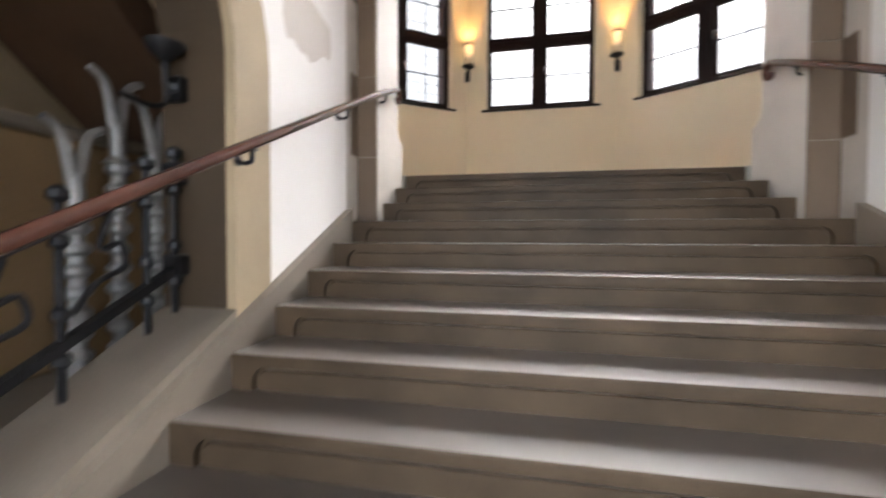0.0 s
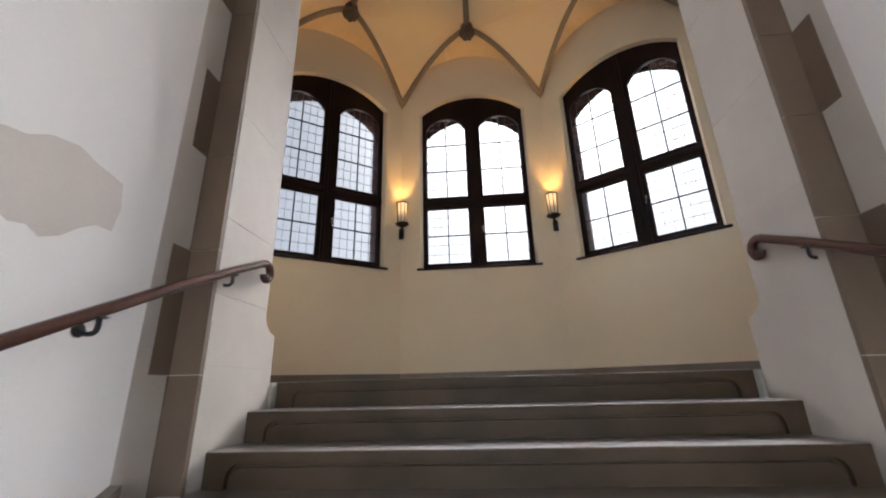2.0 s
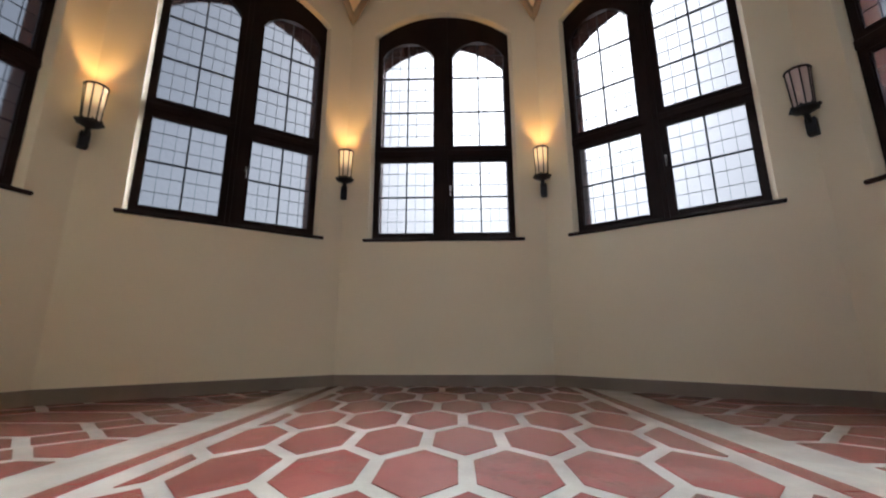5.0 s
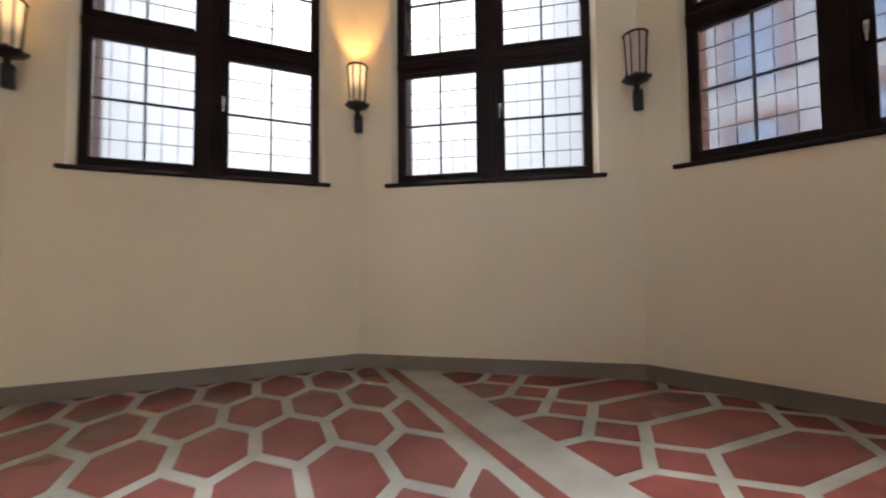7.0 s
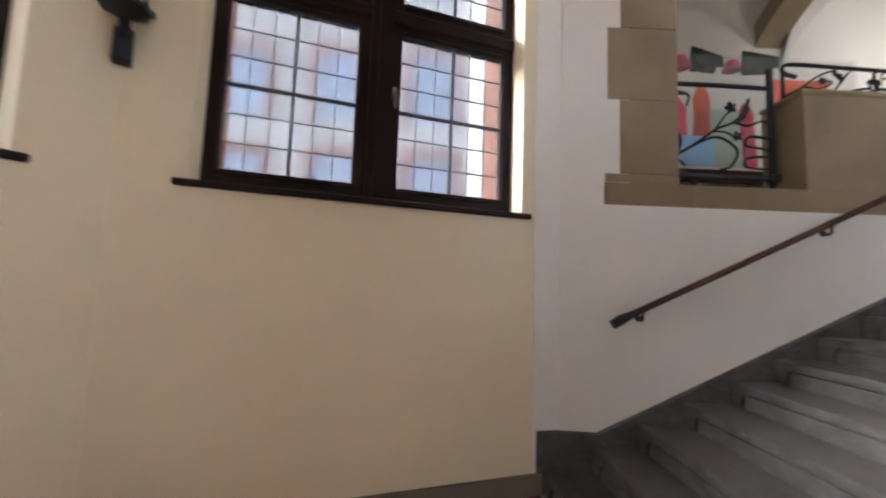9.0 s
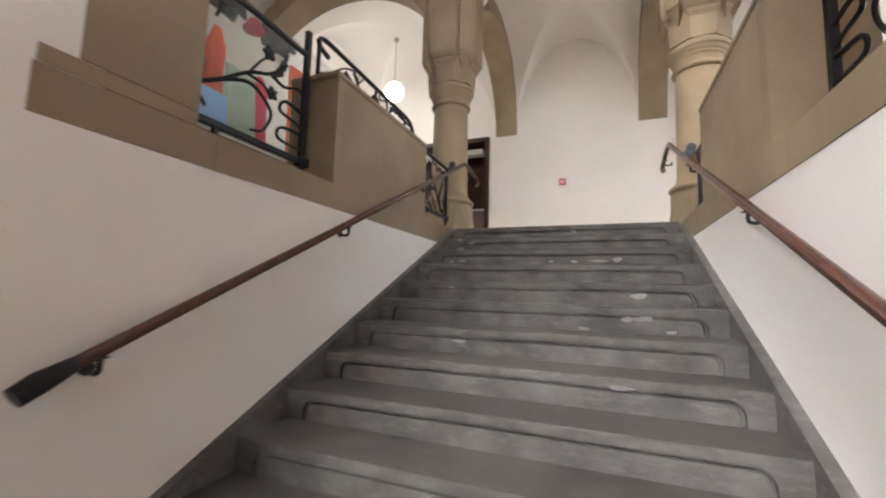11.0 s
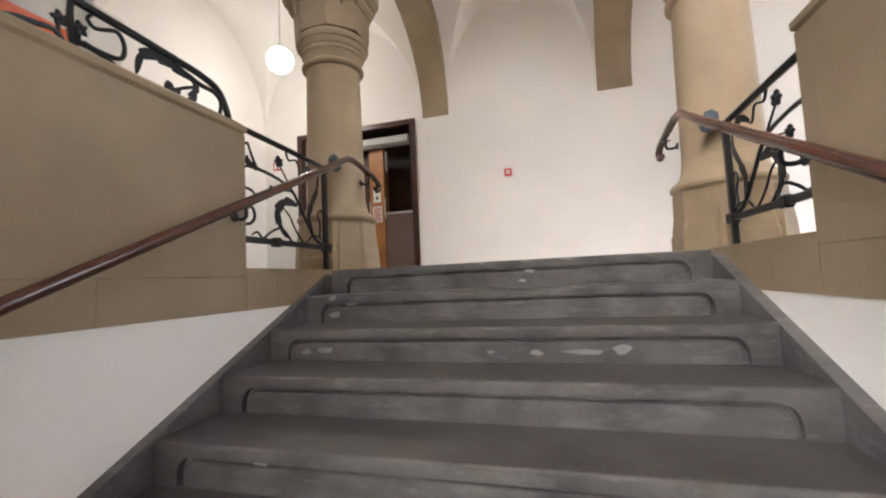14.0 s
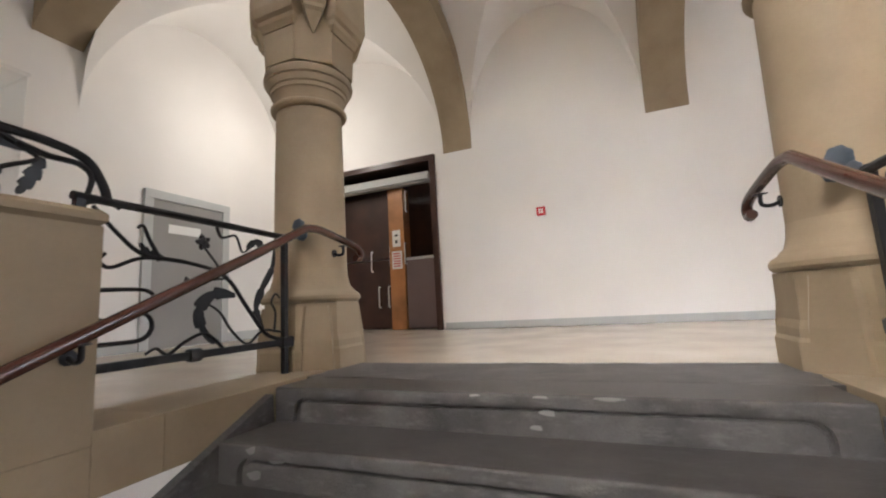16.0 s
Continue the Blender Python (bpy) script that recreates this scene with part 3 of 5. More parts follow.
# ---------------------------------------------------------------- lower corridor walls
s = Shape()
pl = lambda y, z, d: Vector((d, y, z))
arched_wall(s, pl, -1.2, 3.40, 0, 5.33, 1.25, 0.92, 0.02, 2.35, 0.90, LX - 0.43, LX)
setting("wall_west", s, WHITE, "white plastered side wall of the lower stair with an arched opening", "wall")
s = Shape()
seg = 20
for i in range(seg):
    a0, a1 = math.pi * i / seg, math.pi * (i + 1) / seg
    q = [(1.25 - 0.86 * math.cos(a), 2.35 + 0.84 * math.sin(a)) for a in (a0, a1)]
    w = [(1.25 - 1.14 * math.cos(a), 2.35 + 1.12 * math.sin(a)) for a in (a0, a1)]
    s.prism([q[0], q[1], w[1], w[0]], pl, LX - 0.05, LX + 0.006)
s.prism([(2.11, 0.2), (2.39, 0.2), (2.39, 2.35), (2.11, 2.35)], pl, LX - 0.05, LX + 0.006)
setting("arch_trim", s, ARCH_TAN, "tan plastered arch surround in the corridor wall", "trim")
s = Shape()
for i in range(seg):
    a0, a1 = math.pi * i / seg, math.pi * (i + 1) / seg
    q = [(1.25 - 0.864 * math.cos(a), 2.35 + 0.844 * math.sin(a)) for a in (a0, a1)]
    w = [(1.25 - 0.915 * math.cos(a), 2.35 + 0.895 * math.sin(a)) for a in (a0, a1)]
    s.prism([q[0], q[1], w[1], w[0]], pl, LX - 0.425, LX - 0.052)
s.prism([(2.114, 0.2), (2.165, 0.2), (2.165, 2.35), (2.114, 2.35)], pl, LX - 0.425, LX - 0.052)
setting("arch_reveal", s, REVEAL_SHADE, "plastered reveal of the arched side opening, darkened brown for its shade", "trim")
s = Shape()
sloped(s, LX - 0.43, LX + 0.004, 0.33, nose1(0.33) + 0.14, 2.167, nose1(2.167) + 0.14, 0.8)
setting("opening_sill", s, BASE, "sloping stone sill of the arched side opening", "trim")
s = Shape()
s.box(RX, RX + 0.43, -1.2, 3.40, 0, 4.29)
setting("wall_middle", s, WHITE, "white plastered wall between the two stairs", "wall")
# unseen wall; openings added so sky light reaches the stair from behind
s = Shape()
for x0, x1 in ((-4.6, -3.0), (0.0, 0.6), (3.6, 5.6)):
    s.box(x0, x1, -4.5, -4.35, 0, HZ - 0.25)
setting("wall_south_lower", s, WHITE, "unseen white wall of the lower hall with openings added for light", "wall")
s = Shape()
s.box(5.3, 5.6, -4.5, -1.2, 0, HZ - 0.25)
s.box(RX + 0.43, 5.6, -1.35, -1.2, 0, HZ - 0.25)
setting("wall_lower_hall", s, WHITE, "white plastered wall of the lower hall", "wall")
s = Shape()
s.box(-4.6, 5.6, -4.5, 0.7, -0.2, 0.0348)
setting("floor_lower", s, HALL_FLOOR, "pale floor at the foot of the stair", "floor")
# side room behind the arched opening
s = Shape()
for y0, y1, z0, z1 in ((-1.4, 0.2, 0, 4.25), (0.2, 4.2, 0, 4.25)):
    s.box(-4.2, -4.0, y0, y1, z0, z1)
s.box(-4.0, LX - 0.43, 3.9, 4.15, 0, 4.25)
# stops short of the stair wall: unseen gap added to let light in
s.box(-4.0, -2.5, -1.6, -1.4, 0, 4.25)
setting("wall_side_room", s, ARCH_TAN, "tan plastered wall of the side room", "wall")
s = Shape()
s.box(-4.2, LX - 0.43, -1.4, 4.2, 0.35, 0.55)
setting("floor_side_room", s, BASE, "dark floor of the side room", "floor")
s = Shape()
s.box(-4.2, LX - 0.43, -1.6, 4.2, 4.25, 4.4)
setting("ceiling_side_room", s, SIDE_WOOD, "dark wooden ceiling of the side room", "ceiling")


# ---------------------------------------------------------------- stone jambs at the head of the lower stair
def jamb(xf, xw, sgn, zs):
    """Square pier that narrows the stair at its head, its far arris chamfered above a stop; sgn is the side on which the opening lies."""
    s = Shape()
    rings = []
    for z, c in ((0, 0.0), (FZ + 0.31, 0.0), (FZ + 0.325, 0.05), (FZ + 0.36, 0.10), (FZ + 0.41, 0.13), (zs, 0.13)):
        rings.append([(x, y, z) for x, y in ((xw - sgn * 0.43, 3.40), (xw, 3.40), (xw, 3.635), (xf, 3.635), (xf, 4.38 - 0.002 - 1.1 * c), (xf - sgn * (c + 0.001), 4.38), (xw - sgn * 0.43, 4.38))])
    s.loft(rings)
    return s


for xf, xw, sgn, nm in ((JL, LX, 1, "pier_west"), (JR, RX, -1, "pier_east")):
    pier = setting(nm, jamb(xf, xw, sgn, TOP), PALE_STONE, "pale sandstone pier beside the head of the stair", "pier")
    edges = [1.0, 1.50, 2.13, 2.81, 3.41, 3.97, 4.55, 5.15, 5.75, 6.35, 7.0]
    for j, (z0, z1) in enumerate(zip(edges, edges[1:])):
        y0 = 3.49 if j % 2 == 0 else 3.62
        q = Shape()
        a, b = xw + sgn * 0.004, xf + sgn * 0.002
        q.loft([[(xw - sgn * 0.01, y0, z), (a, y0, z), (a, 3.629, z), (b, 3.629, z), (b, 3.66, z), (xf - sgn * 0.01, 3.66, z), (xf - sgn * 0.01, 3.64, z), (xw - sgn * 0.01, 3.64, z)]
                for z in (z0 + 0.002, z1 - 0.002)])
        part("quoin", q, QUOIN, pier)
    # long blocks of the reveal
    for j, (z0, z1) in enumerate(zip((1.2, FZ + 0.47, 3.02, 3.75, 4.6, 5.4), (FZ + 0.08, 3.02, 3.75, 4.6, 5.4, 6.3))):
        q = Shape()
        q.box(min(xf - sgn * 0.02, xf + sgn * 0.003), max(xf - sgn * 0.02, xf + sgn * 0.003), 3.662, 4.376 if j == 0 else 4.23, z0 + 0.002, z1 - 0.002)
        part("stone", q, PALE_STONE, pier)
    q = Shape()
    q.box(min(xf - sgn * 0.02, xf + sgn * 0.003), max(xf - sgn * 0.02, xf + sgn * 0.003), 3.662, 4.376, FZ + 0.084, FZ + 0.308)
    part("base_stone", q, PALE_STONE, pier)
s = Shape()
s.prism([(1.215, FZ + 0.151), (HS - 0.004, FZ + 0.151), (HS - 0.004, TOP - 1.2), (1.215, TOP - 1.2)], bay(2), -0.006, -0.0005)
setting("wall_return", s, WHITE, "white plastered strip where the landing wall meets the stair wall", "wall")
s = Shape()
s.box(vertex(-2.5).x - 0.3, LX - 0.43, 4.15, 4.38, 0, TOP)
setting("wall_landing_west", s, PLASTER, "cream plastered wall closing the landing", "wall")

# plaster spots
s = Shape()
s.prism([(2.55, 2.91), (2.63, 2.95), (2.70, 2.96), (2.78, 3.01), (2.89, 3.03), (2.98, 3.0), (3.12, 2.97), (3.14, 2.85), (3.12, 2.74), (3.05, 2.74), (2.98, 2.70), (2.91, 2.64), (2.84, 2.61), (2.79, 2.64), (2.73, 2.63), (2.65, 2.67), (2.57, 2.65), (2.53, 2.77)], pl, LX, LX + 0.003)
setting("plaster_patch", s, PATCH, "greyish repaired patch in the white plaster", "wall patch")
s = Shape()
s.prism([(2.6, 2.95), (2.75, 3.25), (3.0, 3.35), (3.2, 3.25), (3.15, 3.0), (2.9, 2.86)], pl, RX - 0.003, RX)
setting("plaster_patch", s, PATCH, "greyish repaired patch in the white plaster", "wall patch")

# ---------------------------------------------------------------- walls of the upper stair
s = Shape()
s.box(OX, OX + 0.43, -0.2, 4.46, 0, 4.29)
s.box(OX, OX + 0.43, 3.90, 4.46, 4.29, TOP)
setting("wall_east_stair", s, WHITE, "white plastered outer wall of the upper stair", "wall")
for x0, x1, sgn, nm in ((OX - 0.004, OX + 0.43, -1, "parapet_east"), (IX - 0.43, IX + 0.004, 1, "parapet_west")):
    s = Shape()
    s.box(x0 + 0.01, x1 - 0.01, -0.45, 4.05 if sgn < 0 else 3.39, 4.292, 4.465)
    band = setting(nm, s, STONE, "sandstone parapet beside the upper stair", "parapet")
    y0 = 0.86 if sgn < 0 else 0.95
    cuts = (-0.45, 0.60, y0, 1.62, 2.62, 3.39, 4.11)
    for ya, yb in zip(cuts, cuts[1:] if sgn < 0 else cuts[1:-1]):
        q = Shape()
        q.box(x0, x1, ya + 0.001, yb - 0.001, 4.29, 4.522 if ya < 0.8 else 4.472)
        part("stone", q, STONE, band)
    q = Shape()
    q.box(x0, x1, y0, 2.45, 4.474, 5.27)
    part("parapet_block", q, STONE, band)
    for xs in (x0 - 0.0015, x1 + 0.0015):
        q = Shape()
        q.box(min(xs, (x0 + x1) / 2), max(xs, (x0 + x1) / 2), y0 + 0.10, 2.36, 4.60, 5.20)
        part("panel", q, STONE, band)
    q = Shape()
    q.box(x0 - 0.006, x1 + 0.006, y0 - 0.012, 2.462, 5.272, 5.335, 0.018)
    part("coping", q, STONE, band)
    if sgn < 0:
        z = 4.474
        for j in range(13):
            q = Shape()
            q.box(x0, x1, 3.50, (4.10, 3.98, 4.08, 3.97)[j % 4], z + 0.001, z + (0.07 if j == 0 else 0.62) - 0.002, 0.004 if j else 0.0)
            part("stone", q, STONE, band)
            z += 0.07 if j == 0 else 0.62

# ---------------------------------------------------------------- upper hall
s = Shape()
s.box(OX + 0.43, EX, -0.83, 4.6, HZ - 0.25, HZ - 0.002)
s.box(-4.6, EX, YB, -0.83, HZ - 0.25, HZ - 0.002)
setting("floor_hall", s, HALL_FLOOR, "polished pale floor of the upper hall", "floor")
s = Shape()
s.box(LX - 0.43, OX + 0.43, -0.828, F2Y - 0.30, HZ - 0.25, HZ + 0.001)
setting("floor_edge", s, STEP, "grey stone border at the head of the stair", "floor")
s = Shape()
s.box(-4.6, 5.90, YB - 0.3, YB, HZ - 0.3, TOP)
s.box(5.90, 8.42, YB - 0.3, YB, 7.44, TOP)
s.box(8.42, EX + 0.3, YB - 0.3, YB, HZ - 0.3, TOP)
setting("wall_south", s, WHITE, "white plastered back wall of the upper hall", "wall")
s = Shape()
s.box(EX, EX + 0.3, YB - 0.3, 4.9, HZ - 0.3, TOP)
s.box(OX + 0.43, EX, 4.6, 4.9, HZ - 0.3, TOP)
setting("wall_east", s, WHITE, "white plastered east wall of the upper hall", "wall")
# upper and lower openings are unseen additions that let sky light into the halls
s = Shape()
s.box(-4.9, -4.6, YB - 0.3, -4.0, 0, 5.3)
s.box(-4.9, -4.6, -1.6, 4.4, 0, 5.3)
s.box(-4.9, -4.6, -4.0, -1.6, 0, 0.6)
s.box(-4.9, -4.6, -4.0, -1.6, 3.8, 5.3)
s.box(-4.9, -4.6, YB - 0.3, 4.4, 9.1, TOP)
for y0, y1 in ((YB - 0.3, -4.0), (-1.2, 4.4)):
    s.box(-4.9, -4.6, y0, y1, 5.3, 9.1)
setting("wall_west_hall", s, WHITE, "unseen white west wall of the upper hall with openings added for light", "wall")
s = Shape()
s.box(-4.9, EX + 0.3, YB - 0.3, 4.40, TOP, TOP + 0.2)
s.box(OX, EX + 0.3, 4.40, 4.9, TOP, TOP + 0.2)
setting("ceiling_hall", s, WHITE, "white plastered ceiling of the upper hall", "ceiling")
s = Shape()
s.box(-4.6, 5.85, YB, YB + 0.022, HZ, HZ + 0.105, 0.004)
setting("baseboard_hall", s, GREY_TRIM, "pale grey skirting of the hall wall", "skirting")


def column(x, y):
    col = thing("column", (x, y, HZ), "round sandstone column with moulded capital and square base", "column", "stair columns")
    s = Shape()
    s.lathe(0, 0, [(0.385, 0), (0.385, 0.13), (0.372, 0.15), (0.372, 0.19), (0.358, 0.23), (0.354, 0.455)], 8, math.pi / 8)
    for j in range(4):
        a = math.pi / 2 * j + math.pi / 4
        c, n = Vector((math.cos(a), math.sin(a), 0)), Vector((-math.sin(a), math.cos(a), 0))
        s.loft([[c * 0.30 - n * 0.13, c * 0.380 - n * 0.10, c * 0.380 + n * 0.10, c * 0.30 + n * 0.13],
                [c * 0.30 - n * 0.13 + Vector((0, 0, 0.20)), c * 0.372 - n * 0.09 + Vector((0, 0, 0.20)), c * 0.372 + n * 0.09 + Vector((0, 0, 0.20)), c * 0.30 + n * 0.13 + Vector((0, 0, 0.20))],
                [c * 0.30 - n * 0.11 + Vector((0, 0, 0.43)), c * 0.345 - n * 0.07 + Vector((0, 0, 0.43)), c * 0.345 + n * 0.07 + Vector((0, 0, 0.43)), c * 0.30 + n * 0.11 + Vector((0, 0, 0.43))]])
    part("plinth", s, STONE, col)
    s = Shape()
    s.lathe(0, 0, [(0.32, 0.456), (0.346, 0.460), (0.364, 0.478), (0.366, 0.500), (0.350, 0.524), (0.322, 0.540), (0.316, 0.552), (0.292, 0.575), (0.276, 0.63), (0.268, 0.70)], 32)
    part("base_ring", s, STONE, col, smooth=True)
    s = Shape()
    s.lathe(0, 0, [(0.268, 0.70), (0.260, 1.35), (0.250, 1.93)], 32)
    part("shaft", s, STONE, col, smooth=True)
    s = Shape()
    s.lathe(0, 0, [(0.250, 1.93), (0.280, 1.936), (0.292, 1.95), (0.292, 1.968), (0.276, 1.982), (0.258, 1.988), (0.262, 2.03), (0.280, 2.07), (0.290, 2.075), (0.294, 2.105), (0.306, 2.112), (0.318, 2.14), (0.324, 2.158),
                   (0.338, 2.164), (0.346, 2.19), (0.340, 2.22), (0.315, 2.24)], 32)
    part("capital", s, STONE, col, smooth=True)
    s = Shape()
    s.lathe(0, 0, [(0.352, 2.242), (0.372, 2.62), (0.372, 4.2)], 8, math.pi / 8)
    part("impost", s, STONE, col)
    for j in range(4):
        a = math.pi / 2 * j
        c, n, up = Vector((math.cos(a), math.sin(a), 0)), Vector((-math.sin(a), math.cos(a), 0)), Vector((0, 0, 1))
        s = Shape()
        s.loft([[c * 0.30 - n * w + up * z, c * d - n * w + up * z, c * d + n * w + up * z, c * 0.30 + n * w + up * z]
                for w, d, z in ((0.150, 0.346, 2.50), (0.155, 0.362, 2.53), (0.165, 0.372, 2.545), (0.170, 0.376, 2.58), (0.185, 0.400, 2.60), (0.195, 0.412, 2.635), (0.20, 0.420, 2.66), (0.20, 0.420, 4.2))])
        part("bracket", s, STONE, col)
        a += math.pi / 4
        c, n = Vector((math.cos(a), math.sin(a), 0)), Vector((-math.sin(a), math.cos(a), 0))
        s = Shape()
        s.loft([[c * 0.31 - n * w + up * z, c * d - n * w + up * z, c * d + n * w + up * z, c * 0.31 + n * w + up * z]
                for w, d, z in ((0.006, 0.352, 2.46), (0.05, 0.392, 2.56), (0.058, 0.398, 2.575), (0.058, 0.405, 2.60), (0.075, 0.425, 2.62), (0.075, 0.425, 2.65), (0.09, 0.44, 2.67), (0.09, 0.44, 4.2))])
        part("broach", s, STONE, col)
    return col


column(5.50, -0.72)
column(2.27, -0.72)


def stone_arch(name, axis, fixed, a, b, spring, rise, width, deep, label):
    """Rib arch between two points of a plane, with voussoir joints left to the stone."""
    s = Shape()
    n = 22
    c, h = (a + b) / 2, (b - a) / 2
    rings = []
    for i in range(n + 1):
        t = math.pi * i / n
        for_r = []
        for dr, dw in ((0, -1), (0, 1), (1, 1), (1, -1)):
            u = c - (h + dr * deep) * math.cos(t)
            z = spring + (rise + dr * deep) * math.sin(t)
            w = fixed + dw * width / 2
            for_r.append((w, u, z) if axis == "x" else (u, w, z))
        rings.append(for_r)
    s.loft(rings)
    return setting(name, s, STONE, label, "arch", smooth=True)


stone_arch("arch_rib", "x", 5.49, YB, -0.95, 7.41, 1.55, 0.50, 0.32, "sandstone rib arch springing from the column")
stone_arch("arch_rib", "x", 2.40, YB, -0.95, 7.41, 1.55, 0.54, 0.32, "sandstone rib arch springing from the column")
stone_arch("arch_rib", "y", -0.72, 5.75, EX + 0.40, 7.30, 1.62, 0.50, 0.32, "sandstone rib arch springing from the column")


def groin_vault(x0, x1, y0, y1, spring, rise):
    """Cross vault of two barrels over one bay of the hall."""
    s = Shape()
    n = 28
    cut = [-math.cos(math.pi * i / n) for i in range(n + 1)]
    vs = []
    for v in cut:
        for u in cut:
            z = spring + rise * math.sqrt(max(0.0, 1 - min(abs(u), abs(v)) ** 2))
            vs.append(((x0 + x1) / 2 + (x1 - x0) / 2 * u, (y0 + y1) / 2 + (y1 - y0) / 2 * v, z))
    fs = []
    for j in range(n):
        for i in range(n):
            a, b, c, d = j * (n + 1) + i, j * (n + 1) + i + 1, (j + 1) * (n + 1) + i + 1, (j + 1) * (n + 1) + i
            fs += [(a, b, c), (a, c, d)] if (i < n / 2) == (j < n / 2) else [(a, b, d), (b, c, d)]
    s.add(vs, fs)
    return setting("vault_hall", s, WHITE, "white plastered cross vault of the upper hall", "vault", smooth=True)


groin_vault(5.72, EX, YB, -0.96, 7.45, 2.05)
groin_vault(2.66, 5.26, YB, -0.96, 7.45, 2.05)

# ---------------------------------------------------------------- vault over the landing
SPRING, BOSS = 7.94, 9.05


def boss_at(k):
    a = radians(36 * k)
    return Vector((CX + 3.77 * math.sin(a), CY + 3.77 * math.cos(a), BOSS))


def rib_line(i, k, n=12):
    v, b = vertex(i), boss_at(k)
    v = v + (Vector((CX, CY, 0)) - v).normalized() * 0.04
    v.z = SPRING
    out = []
    for j in range(n + 1):
        t = j / n
        p = v.lerp(b, t)
        p.z = SPRING + (BOSS - SPRING) * math.sin(math.pi / 2 * t) ** 0.92
        out.append(p)
    return out


s = Shape()
for k in range(-2, 3):
    pl_k = bay(k)
    for sd in (-1, 1):
        rib = rib_line(k + sd * 0.5, k)
        n = len(rib) - 1
        wall_line = []
        for j in range(n + 1):
            u = sd * HS * (1 - j / n)
            wall_line.append(pl_k(u, SPRING + 1.20 * (max(0, 1 - (u / HS) ** 2)) ** 0.5, 0.03))
        s.loft([rib, wall_line], closed=False, caps=False)
centre = Vector((CX, CY + 0.3, 9.50))
for i in (-1.5, -0.5, 0.5, 1.5):
    s.loft([rib_line(i, i - 0.5), rib_line(i, i + 0.5)], closed=False, caps=False)
for k in range(-2, 2):
    b0, b1 = boss_at(k), boss_at(k + 1)
    s.add([b0, b1, centre], [(0, 1, 2)])
for i, k in ((-2.5, -2), (2.5, 2)):
    r0 = rib_line(i, k)
    far = [Vector((p.x, CY - 0.01, p.z)) for p in r0]
    s.loft([r0, far], closed=False, caps=False)
    s.add([boss_at(k), centre, Vector((boss_at(k).x, CY - 0.01, BOSS)), Vector((CX, CY - 0.01, 9.50))], [(0, 1, 3, 2)])
setting("ceiling_vault", s, VAULT, "warm cream ribbed vault above the landing", "ceiling", smooth=False)


def rib_shape(pts):
    q = Shape()
    q.tube([p - Vector((0, 0, 0.01)) for p in pts], 0.055, 8)
    q.tube([p - Vector((0, 0, 0.055)) for p in pts], 0.028, 6)
    return q


ribs = thing("vault_ribs", (CX, CY, 8.9), "moulded stone ribs of the landing vault", "vault rib")
ribs["kind"] = "structure"
for k in range(-2, 3):
    for sd in (-1, 1):
        under(part("rib", rib_shape(rib_line(k + sd * 0.5, k)), STONE, ribs, smooth=True), ribs)
    b = boss_at(k)
    under(part("rib", rib_shape([b.lerp(centre, t / 6) for t in range(7)]), STONE, ribs, smooth=True), ribs)
    q = Shape()
    q.lathe(b.x, b.y, [(0.05, 8.84), (0.13, 8.85), (0.165, 8.89), (0.15, 8.94), (0.12, 8.97), (0.13, 9.07)], 16)
    for j in range(6):
        a = 2 * math.pi * j / 6
        q.lathe(b.x + 0.085 * math.cos(a), b.y + 0.085 * math.sin(a), [(0.02, 8.80), (0.045, 8.815), (0.05, 8.845), (0.03, 8.87)], 8)
    q.lathe(b.x, b.y, [(0.02, 8.79), (0.04, 8.80), (0.045, 8.83), (0.03, 8.86)], 8)
    under(part("boss", q, QUOIN, ribs, "carved floral boss", smooth=True), ribs)
for i in (-1.5, -0.5, 0.5, 1.5):
    v = vertex(i)
    v = v + (Vector((CX, CY, 0)) - v).normalized() * 0.05
    q = Shape()
    q.lathe(v.x, v.y, [(0.004, 7.82), (0.03, 7.88), (0.06, 7.96), (0.075, 8.04)], 10)
    under(part("corbel", q, STONE, ribs, smooth=True), ribs)


